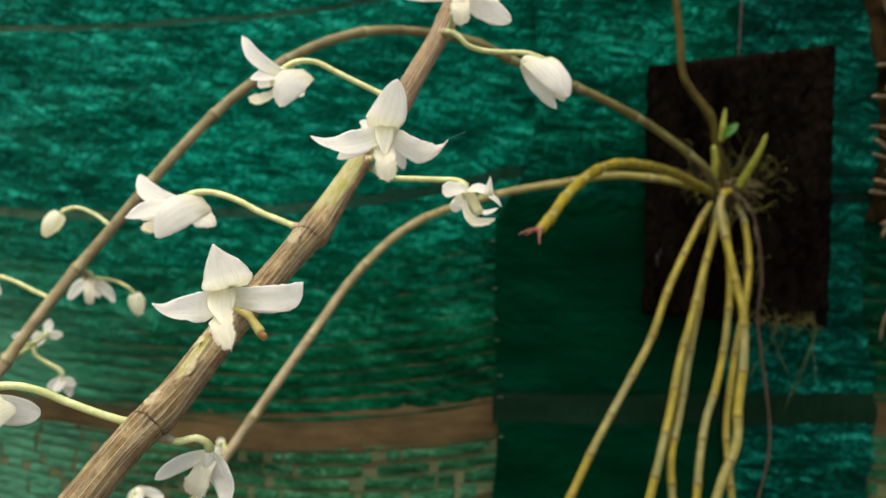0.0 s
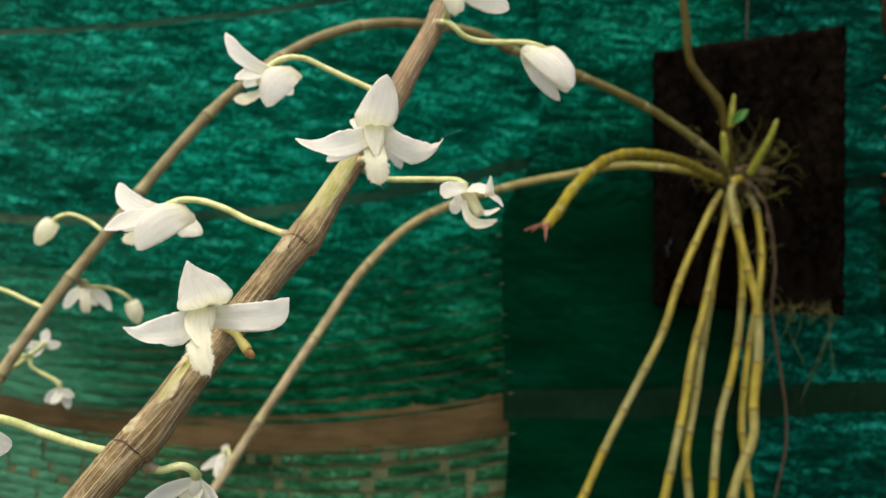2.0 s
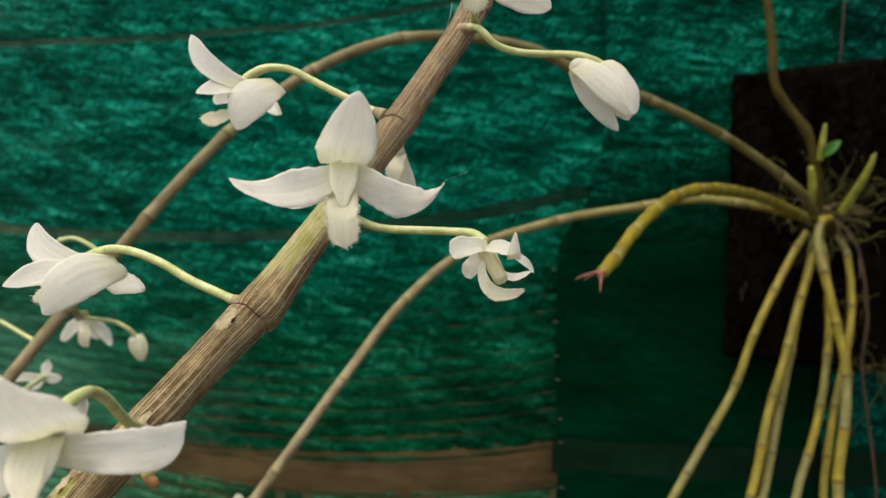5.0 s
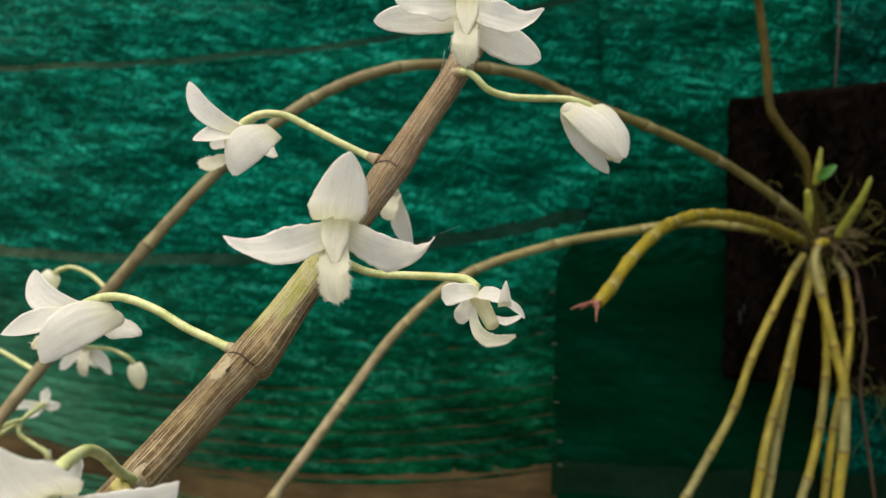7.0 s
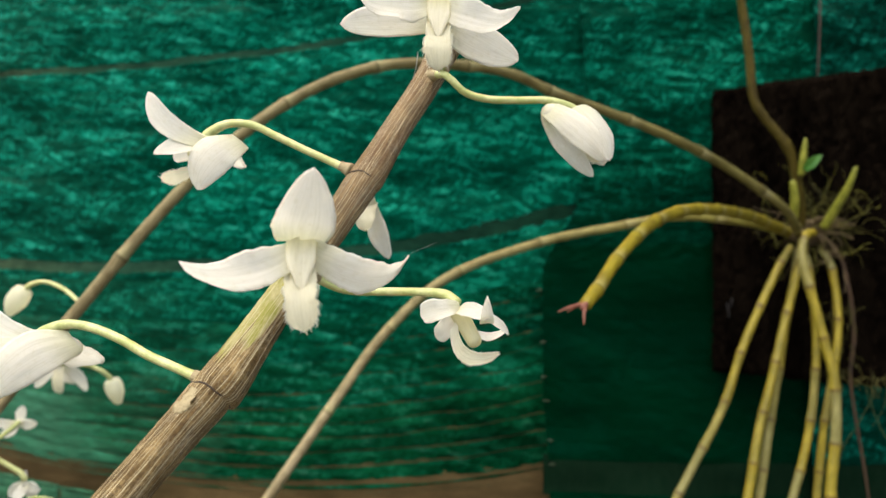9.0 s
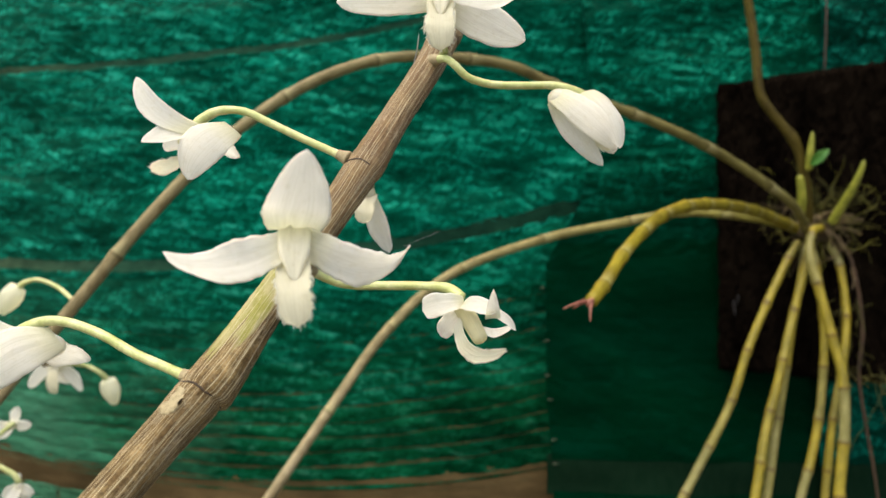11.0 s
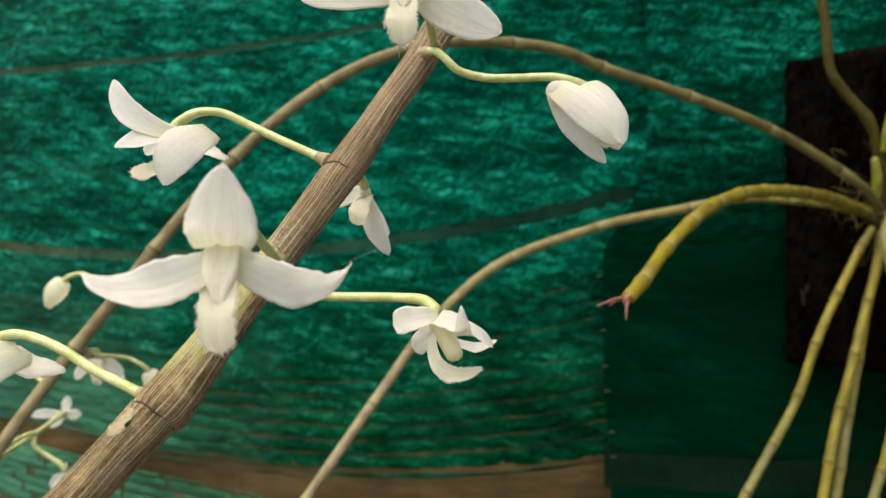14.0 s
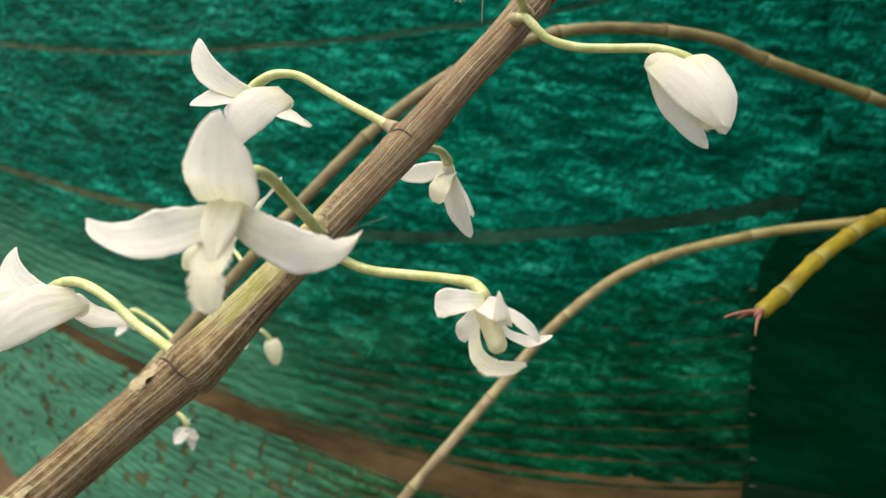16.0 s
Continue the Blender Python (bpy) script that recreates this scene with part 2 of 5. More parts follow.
def stem_material(name, far, near, length, joint=0.0):
    """A thin cane whose colour runs from far (at its tip) to near (at its foot); UV v in metres from the tip."""
    m, nt, nodes, links, p = material(name)
    sep = nodes.new("ShaderNodeSeparateXYZ")
    links.new(coords(nt, "UV", (1, 1 / length, 1)), sep.inputs[0])
    g = ramp(nodes, [(0.25, far), (0.95, near)])
    links.new(sep.outputs[1], g.inputs[0])
    blot = noise_tex(nt, coords(nt, "UV", (2, 60, 1)), 1.0, 5.0)
    fine = noise_tex(nt, coords(nt, "UV", (14, 90, 1)), 1.0, 4.0, 0.65)
    br = ramp(nodes, [(0.3, (0.45, 0.40, 0.30)), (0.5, (1, 1, 1)), (0.66, (1.2, 1.2, 1.3)), (0.74, (1.3, 1.35, 2.0))])
    links.new(blot, br.inputs[0])
    fr = ramp(nodes, [(0.3, (0.7, 0.68, 0.62)), (0.65, (1.15, 1.15, 1.15))])
    links.new(fine, fr.inputs[0])
    c = mixed(nt, 0.8, g.outputs[0], br.outputs[0], 'MULTIPLY')
    c = mixed(nt, 0.8, c, fr.outputs[0], 'MULTIPLY')
    if joint:
        # a scar at each joint and the paler, greener skin above it
        at = nodes.new("ShaderNodeSeparateXYZ")
        links.new(coords(nt, "UV", (1, 1 / joint, 1)), at.inputs[0])
        frac = node(nodes, "ShaderNodeMath")
        frac.operation = 'FRACT'
        links.new(at.outputs[1], frac.inputs[0])
        k = 0.001 / joint
        pale = ramp(nodes, [(0.5, (0, 0, 0)), (0.5 + 1.5 * k, (0.75, 0.75, 0.75)), (0.5 + 4 * k, (0.5, 0.5, 0.5)), (0.5 + 11 * k, (0, 0, 0))])
        links.new(frac.outputs[0], pale.inputs[0])
        c = mixed(nt, pale.outputs[0], c, mixed(nt, fine, between(near, (0.27, 0.25, 0.10), 0.5), between(far, (0.42, 0.38, 0.20), 0.5)))
        scar = ramp(nodes, [(0.5 - 1.4 * k, (0, 0, 0)), (0.5 - 0.5 * k, (0.55, 0.55, 0.55)), (0.5 + 0.5 * k, (0.55, 0.55, 0.55)), (0.5 + 1.4 * k, (0, 0, 0))])
        links.new(frac.outputs[0], scar.inputs[0])
        c = mixed(nt, scar.outputs[0], c, between(near, (0.03, 0.02, 0.008), 0.7))
    links.new(c, p.inputs["Base Color"])
    p.inputs["Specular IOR Level"].default_value = 0.2
    p.inputs["Roughness"].default_value = 0.5
    bumped(nt, fine, 0.4, 0.0005, p)
    return m


def band_material(name, stops):
    """A woven band that weathers from one colour to another along its length; stops: (metres along x, colour)."""
    m, nt, nodes, links, p = material(name)
    at = nodes.new("ShaderNodeSeparateXYZ")
    links.new(coords(nt, "Object", (1, 1, 1)), at.inputs[0])
    share = nodes.new("ShaderNodeMapRange")
    share.inputs["From Min"].default_value, share.inputs["From Max"].default_value = -1.0, 1.0
    links.new(at.outputs[0], share.inputs["Value"])
    run = ramp(nodes, [((x + 1) / 2, c) for x, c in stops])
    links.new(share.outputs["Result"], run.inputs[0])
    rough = noise_tex(nt, coords(nt, "Object", (60, 20, 90)), 1.0, 4.0, 0.6)
    shade = ramp(nodes, [(0.3, (0.55, 0.6, 0.6)), (0.5, (1, 1, 1)), (0.7, (1.4, 1.35, 1.3))])
    links.new(rough, shade.inputs[0])
    links.new(mixed(nt, 1.0, run.outputs[0], shade.outputs[0], 'MULTIPLY'), p.inputs["Base Color"])
    p.inputs["Roughness"].default_value = 0.8
    p.inputs["Specular IOR Level"].default_value = 0.02
    bumped(nt, rough, 0.5, 0.002, p)
    return m


def between(a, b, t):
    return tuple(p + (q - p) * t for p, q in zip(a, b))


def net_material(name, dark, mid, light, painted_glint, right_tint=None, tone=1.08, bleached=False, smooth=0.0):
    """Green plastic tape, crumpled into slanting dents and long level creases, with its glints and shade painted into
    the colour.
    """
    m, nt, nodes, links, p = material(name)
    dark, mid, light, painted_glint = (tuple(tone * k * v for k, v in zip((1, 1, 0.92), col)) for col in (between(dark, mid, 0.35), mid, light, painted_glint))
    big = noise_tex(nt, coords(nt, "Object", (6, 4, 15)), 1.0, 3.0, 0.55)

    def leaning(angle, scale):
        tc = nodes.new("ShaderNodeTexCoord")
        turn = nodes.new("ShaderNodeMapping")
        turn.inputs["Rotation"].default_value = (0, radians(angle), 0)
        links.new(tc.outputs["Object"], turn.inputs[0])
        stretch = nodes.new("ShaderNodeMapping")
        stretch.inputs["Scale"].default_value = scale
        links.new(turn.outputs[0], stretch.inputs[0])
        return stretch.outputs[0]

    def blend(a, b, share):
        mul = node(nodes, "ShaderNodeMix")
        mul.inputs[0].default_value = share
        links.new(a, mul.inputs[2])
        links.new(b, mul.inputs[3])
        return mul.outputs[0]

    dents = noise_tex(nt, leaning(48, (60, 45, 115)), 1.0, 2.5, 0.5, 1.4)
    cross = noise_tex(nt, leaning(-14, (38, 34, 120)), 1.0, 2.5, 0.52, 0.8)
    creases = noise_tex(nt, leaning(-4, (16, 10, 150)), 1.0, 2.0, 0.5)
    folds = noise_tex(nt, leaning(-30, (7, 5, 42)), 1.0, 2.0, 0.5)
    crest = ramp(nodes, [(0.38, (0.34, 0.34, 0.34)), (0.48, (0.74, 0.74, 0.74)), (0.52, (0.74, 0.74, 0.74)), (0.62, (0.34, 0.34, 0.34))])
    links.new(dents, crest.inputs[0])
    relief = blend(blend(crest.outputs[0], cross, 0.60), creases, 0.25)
    # paints shade in the dents and glints on the ridges
    cr = ramp(nodes, [(0.42, dark), (0.52, mid), (0.61, light), (0.70, painted_glint)])
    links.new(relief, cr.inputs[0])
    # broad light and shade of the folds, painted over that
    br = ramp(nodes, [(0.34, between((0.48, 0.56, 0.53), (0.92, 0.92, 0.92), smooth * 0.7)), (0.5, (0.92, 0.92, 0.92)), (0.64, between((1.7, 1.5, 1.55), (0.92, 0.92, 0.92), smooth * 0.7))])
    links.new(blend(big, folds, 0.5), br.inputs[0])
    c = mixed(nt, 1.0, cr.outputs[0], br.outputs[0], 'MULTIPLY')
    if right_tint:
        # multiplied by a tint towards larger x, along a wandering line
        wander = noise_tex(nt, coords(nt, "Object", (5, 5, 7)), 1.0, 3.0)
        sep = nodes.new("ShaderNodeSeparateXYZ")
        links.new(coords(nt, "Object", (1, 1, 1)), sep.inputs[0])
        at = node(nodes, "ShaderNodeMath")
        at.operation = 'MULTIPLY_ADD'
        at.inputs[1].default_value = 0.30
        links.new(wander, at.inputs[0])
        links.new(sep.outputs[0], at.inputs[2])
        right_ramp = ramp(nodes, [(right_tint[0], (1, 1, 1)), (right_tint[1], right_tint[2])], True)
        links.new(at.outputs[0], right_ramp.inputs[0])
        c = mixed(nt, 1.0, c, right_ramp.outputs[0], 'MULTIPLY')
    if bleached:
        # weather has bleached the net towards its open end
        spread = node(nodes, "ShaderNodeMath")
        spread.operation = 'MULTIPLY_ADD'
        spread.inputs[1].default_value = 0.45
        links.new(noise_tex(nt, coords(nt, "Object", (9, 6, 11)), 1.0, 4.0, 0.6), spread.inputs[0])
        where = nodes.new("ShaderNodeSeparateXYZ")
        links.new(coords(nt, "Object", (1, 1, 1)), where.inputs[0])
        links.new(where.outputs[0], spread.inputs[2])
        worn = nodes.new("ShaderNodeMapRange")
        worn.inputs["From Min"].default_value, worn.inputs["From Max"].default_value = -0.05, -0.42
        worn.inputs["To Min"].default_value, worn.inputs["To Max"].default_value = 0.0, bleached
        links.new(spread.outputs[0], worn.inputs["Value"])
        c = mixed(nt, worn.outputs[0], c, (0.055, 0.165, 0.098))
    links.new(c, p.inputs["Base Color"])
    p.inputs["Roughness"].default_value = 0.45
    p.inputs["Specular IOR Level"].default_value = 0.04
    p.inputs["Specular Tint"].default_value = (0.02, 1.0, 0.8, 1)
    n1 = bumped(nt, relief, 0.22 * (1 - smooth), 0.005, p)
    bumped(nt, folds, 0.35 * (1 - 0.5 * smooth), 0.012, p, n1)
    return m


WHITE = petal_material("white_petal", (0.88, 0.865, 0.69), (0.92, 0.900, 0.835), 0.68)
LIP = petal_material("cream_lip", (0.88, 0.87, 0.78), (0.86, 0.83, 0.67), 0.6)
COLUMN = petal_material("cream_column", (0.81, 0.775, 0.53), (0.89, 0.86, 0.72), 0.55)
PEDICEL = plain_material("pale_green_stalk", (0.33, 0.37, 0.11), (0.54, 0.55, 0.26), 260, 0.4, 0.2, 0.0003)
FLAKE = plain_material("dry_sheath", (0.21, 0.165, 0.080), (0.38, 0.315, 0.18), 500, 0.7)
BROWN_TIP = plain_material("orange_brown_tip", (0.20, 0.09, 0.02), (0.36, 0.20, 0.07), 600, 0.5)
STUB = plain_material("yellow_brown_stub", (0.28, 0.24, 0.045), (0.42, 0.35, 0.10), 300, 0.45)
RING = plain_material("dark_node_ring", (0.02, 0.012, 0.006), (0.06, 0.038, 0.02), 500, 0.7)
ARCH = stem_material("grey_brown_stem", (0.215, 0.175, 0.088), (0.115, 0.100, 0.026), 0.75, 0.062)
STEM = stem_material("buff_stem", (0.245, 0.200, 0.110), (0.17, 0.155, 0.024), 0.65, 0.075)
SHOOT = stem_material("yellow_green_stem", (0.19, 0.150, 0.008), (0.15, 0.125, 0.012), 0.4, 0.035)
STEM_UP = stem_material("brown_stem", (0.068, 0.051, 0.007), (0.070, 0.058, 0.007), 0.4)


def jointed_material(name, seed):
    """An old cane: yellow joints, some still in a buff-grey sheath, with a dark line at each node. UV v in metres."""
    m, nt, nodes, links, p = material(name)
    sep = nodes.new("ShaderNodeSeparateXYZ")
    links.new(coords(nt, "UV", (1, 1, 1)), sep.inputs[0])
    joint = node(nodes, "ShaderNodeMath")
    joint.operation = 'MULTIPLY'
    joint.inputs[1].default_value = 1 / 0.041
    links.new(sep.outputs[1], joint.inputs[0])
    half = node(nodes, "ShaderNodeMath")
    half.operation = 'ADD'
    half.inputs[1].default_value = 0.5
    links.new(joint.outputs[0], half.inputs[0])
    whole = node(nodes, "ShaderNodeMath")
    whole.operation = 'FLOOR'
    links.new(half.outputs[0], whole.inputs[0])
    pick = nodes.new("ShaderNodeTexWhiteNoise")
    pick.noise_dimensions = '2D'
    at = nodes.new("ShaderNodeCombineXYZ")
    at.inputs[1].default_value = seed
    links.new(whole.outputs[0], at.inputs[0])
    links.new(at.outputs[0], pick.inputs["Vector"])
    blot = noise_tex(nt, coords(nt, "UV", (2, 55, 1)), 1.0, 5.0)
    fine = noise_tex(nt, coords(nt, "UV", (14, 90, 1)), 1.0, 4.0, 0.65)
    yr = ramp(nodes, [(0.35, (0.175, 0.142, 0.009)), (0.65, (0.31, 0.245, 0.014))])
    links.new(blot, yr.inputs[0])
    br = ramp(nodes, [(0.35, (0.15, 0.138, 0.032)), (0.65, (0.24, 0.22, 0.075))])
    links.new(blot, br.inputs[0])
    pr = ramp(nodes, [(0.45, (0, 0, 0)), (0.85, (1, 1, 1))])
    links.new(pick.outputs["Value"], pr.inputs[0])
    c = mixed(nt, pr.outputs[0], yr.outputs[0], br.outputs[0])
    fr = ramp(nodes, [(0.3, (0.62, 0.58, 0.5)), (0.62, (1.12, 1.12, 1.12))])
    links.new(fine, fr.inputs[0])
    c = mixed(nt, 0.85, c, fr.outputs[0], 'MULTIPLY')
    near = node(nodes, "ShaderNodeMath")
    near.operation = 'PINGPONG'
    near.inputs[1].default_value = 0.5
    links.new(half.outputs[0], near.inputs[0])
    ring = ramp(nodes, [(0.0, (0.42, 0.34, 0.25)), (0.018, (0.6, 0.5, 0.4)), (0.06, (1, 1, 1))])
    links.new(near.outputs[0], ring.inputs[0])
    c = mixed(nt, 1.0, c, ring.outputs[0], 'MULTIPLY')
    links.new(c, p.inputs["Base Color"])
    p.inputs["Roughness"].default_value = 0.5
    bumped(nt, fine, 0.4, 0.0005, p)
    return m


YELLOWS = [jointed_material("yellow_cane", 3.7 * k + 1.3) for k in range(6)]
GREEN = plain_material("fresh_shoot", (0.14, 0.15, 0.012), (0.26, 0.26, 0.03), 150, 0.45)
LEAF = plain_material("young_leaf", (0.03, 0.11, 0.01), (0.06, 0.18, 0.02), 150, 0.4)
RED = plain_material("red_root_tip", (0.16, 0.05, 0.03), (0.25, 0.095, 0.06), 300, 0.5)
ROOT = plain_material("dry_root", (0.05, 0.034, 0.014), (0.13, 0.09, 0.04), 120, 0.8)
DARK_ROOT = plain_material("brown_root", (0.018, 0.009, 0.004), (0.055, 0.029, 0.012), 120, 0.8)
MOSS = plain_material("moss_strand", (0.045, 0.048, 0.005), (0.14, 0.13, 0.014), 90, 0.9)
MOSS_OLD = plain_material("olive_moss_strand", (0.030, 0.030, 0.004), (0.075, 0.066, 0.010), 90, 0.9)
MOSS_DIM = plain_material("green_moss_strand", (0.012, 0.028, 0.006), (0.035, 0.055, 0.012), 90, 0.9)
FERN = plain_material("black_fern_board", (0.0015, 0.0011, 0.0008), (0.0062, 0.0044, 0.0030), 60, 1.0, 1.0, 0.004, 0.0, (1, 1, 0.25))
BARK = plain_material("brown_bark_slab", (0.006, 0.0036, 0.0012), (0.040, 0.025, 0.008), 60, 0.9, 1.0, 0.004, 0.05)
WIRE = plain_material("rusty_wire", (0.025, 0.012, 0.008), (0.055, 0.03, 0.02), 200, 0.6)
LICHEN = plain_material("grey_lichen", (0.006, 0.005, 0.005), (0.016, 0.014, 0.014), 200, 0.9)
NAIL = plain_material("pale_fastener", (0.06, 0.048, 0.052), (0.12, 0.10, 0.105), 200, 0.5)
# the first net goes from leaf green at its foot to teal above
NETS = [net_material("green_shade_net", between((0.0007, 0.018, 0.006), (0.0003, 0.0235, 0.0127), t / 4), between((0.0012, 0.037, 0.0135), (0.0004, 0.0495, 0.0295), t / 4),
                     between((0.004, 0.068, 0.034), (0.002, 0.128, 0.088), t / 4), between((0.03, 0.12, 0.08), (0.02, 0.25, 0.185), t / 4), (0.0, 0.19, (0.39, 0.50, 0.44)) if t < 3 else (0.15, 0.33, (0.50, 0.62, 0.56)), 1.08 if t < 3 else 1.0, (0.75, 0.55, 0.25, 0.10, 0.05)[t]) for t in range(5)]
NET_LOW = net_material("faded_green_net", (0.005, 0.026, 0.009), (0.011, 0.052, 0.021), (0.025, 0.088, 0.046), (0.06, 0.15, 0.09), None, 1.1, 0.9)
# the second panel has its shade in the colour: dark below, the same teal above
SHADED_NETS = [net_material("shaded_green_net", between((0.0001, 0.0128, 0.0042), (0.0003, 0.019, 0.010), t / 4), between((0.0001, 0.0152, 0.0052), (0.0004, 0.040, 0.0235), t / 4),
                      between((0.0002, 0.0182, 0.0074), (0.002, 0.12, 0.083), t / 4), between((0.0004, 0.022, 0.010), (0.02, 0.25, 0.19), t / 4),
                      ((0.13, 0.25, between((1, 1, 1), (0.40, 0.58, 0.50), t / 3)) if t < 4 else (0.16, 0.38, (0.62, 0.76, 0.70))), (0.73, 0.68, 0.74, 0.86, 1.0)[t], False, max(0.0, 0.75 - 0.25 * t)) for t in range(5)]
# brighter light on that panel's right part, put into the colour
NET_LIT = net_material("half_lit_green_net", (0.0001, 0.009, 0.005), (0.0003, 0.020, 0.0125), (0.0015, 0.066, 0.047), (0.012, 0.17, 0.13), None, 0.95)
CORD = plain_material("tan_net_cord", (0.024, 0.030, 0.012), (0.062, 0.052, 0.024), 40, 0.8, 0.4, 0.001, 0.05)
WARP = plain_material("worn_net_warp", (0.046, 0.074, 0.034), (0.105, 0.102, 0.049), 45, 0.8, 0.4, 0.001, 0.03, (0.6, 1, 1))
STITCH = plain_material("tan_stitch", (0.035, 0.05, 0.03), (0.08, 0.085, 0.05), 200, 0.8)
INNER = plain_material("inner_dark_net", (0.003, 0.014, 0.008), (0.008, 0.026, 0.016), 60, 0.8, 0.5, 0.002, 0.03)
EARTH = plain_material("brown_earth_wall", (0.12, 0.075, 0.035), (0.20, 0.125, 0.06), 14, 0.9, 0.6, 0.004)
SOIL = plain_material("soil", (0.10, 0.092, 0.074), (0.18, 0.168, 0.138), 6, 0.95, 0.8, 0.01)
THREAD = plain_material("web_thread", (0.30, 0.30, 0.27), (0.40, 0.40, 0.37), 200, 0.5)


# ---- mesh helpers ----
def part(name, data, mat, parent=None, label=""):
    """A mesh object from a bmesh or a mesh, under its parent."""
    if isinstance(data, bmesh.types.BMesh):
        me = bpy.data.meshes.new(name)
        data.to_mesh(me)
        data.free()
    else:
        me = data
    me.materials.clear()
    me.materials.append(mat)
    ob = new(name, me)
    if parent is not None:
        ob.parent = parent
    if label:
        tagged(ob, label)
    return ob


def empty(name, place=(0, 0, 0)):
    ob = new(name)
    ob.location = place
    return ob


def grid_mesh(name, P, uv=None, closed=False):
    """A smooth mesh over an (n, m, 3) array of places; closed: the second axis runs round."""
    n, m = P.shape[:2]
    i, j = np.meshgrid(np.arange(n - 1), np.arange(m if closed else m - 1), indexing="ij")
    k = (j + 1) % m
    faces = np.stack([i * m + j, (i + 1) * m + j, (i + 1) * m + k, i * m + k], -1).reshape(-1, 4)
    me = bpy.data.meshes.new(name)
    me.from_pydata(P.reshape(-1, 3).tolist(), [], faces.tolist())
    if uv is not None:
        layer = me.uv_layers.new(name="UVMap")
        u = uv.reshape(-1, 2)[faces].copy()
        if closed:
            last = (j == m - 1).reshape(-1)
            u[last, 2, 0] += 1.0
            u[last, 3, 0] += 1.0
        layer.data.foreach_set("uv", u.reshape(-1).astype(np.float32))
    me.polygons.foreach_set("use_smooth", [True] * len(me.polygons))
    me.update()
    return me


def spline(points, n):
    """n places spread evenly along a Catmull-Rom curve through the points."""
    p = np.array(points, float)
    q = np.vstack([2 * p[0] - p[1], p, 2 * p[-1] - p[-2]])
    out = []
    for a in range(len(p) - 1):
        t = np.linspace(0, 1, 24, endpoint=False)[:, None]
        p0, p1, p2, p3 = q[a:a + 4]
        out.append(0.5 * (2 * p1 + (p2 - p0) * t + (2 * p0 - 5 * p1 + 4 * p2 - p3) * t ** 2 + (3 * p1 - p0 - 3 * p2 + p3) * t ** 3))
    out = np.vstack([*out, p[-1:]])
    s = np.r_[0, np.cumsum(np.linalg.norm(np.diff(out, axis=0), axis=1))]
    w = np.linspace(0, s[-1], n)
    return np.stack([np.interp(w, s, out[:, k]) for k in range(3)], 1), w


def frames_along(c):
    t = np.gradient(c, axis=0)
    t /= np.linalg.norm(t, axis=1)[:, None]
    a = np.cross(t[0], (0.3, -1, 0.2))
    a /= np.linalg.norm(a)
    A = []
    for k in range(len(c)):
        a = a - t[k] * (a @ t[k])
        a /= np.linalg.norm(a)
        A.append(a)
    A = np.array(A)
    return A, np.cross(t, A)


def tube(name, points, radius, n=40, sides=10, wobble=0.0, seed=0):
    """A tube along a curve; radius: a number, or a function of (share of length, metres, angle array)."""
    c, w = spline(points, n)
    A, B = frames_along(c)
    ang = np.linspace(0, 2 * np.pi, sides, endpoint=False)
    rng = np.random.RandomState(seed)
    R = np.zeros((n, sides))
    for k in range(n):
        R[k] = radius(w[k] / w[-1], w[k], ang) if callable(radius) else radius
    if wobble:
        R *= 1 + wobble * (rng.rand(n, 1) - 0.5) + 0.5 * wobble * (rng.rand(n, sides) - 0.5)
    R[0] *= 0.02
    R[-1] *= 0.02
    P = c[:, None] + R[..., None] * (np.cos(ang)[None, :, None] * A[:, None] + np.sin(ang)[None, :, None] * B[:, None])
    P[0], P[-1] = P[0], P[-1]
    uv = np.stack(np.broadcast_arrays((ang / (2 * np.pi))[None], w[:, None]), -1)
    return grid_mesh(name, P, uv, True)


def taper(r0, r1, bulge=0.0):
    return lambda s, w, a: r0 + (r1 - r0) * s + bulge * math.sin(math.pi * s)


def unit(v):
    v = np.array(v, float)
    return v / np.linalg.norm(v)


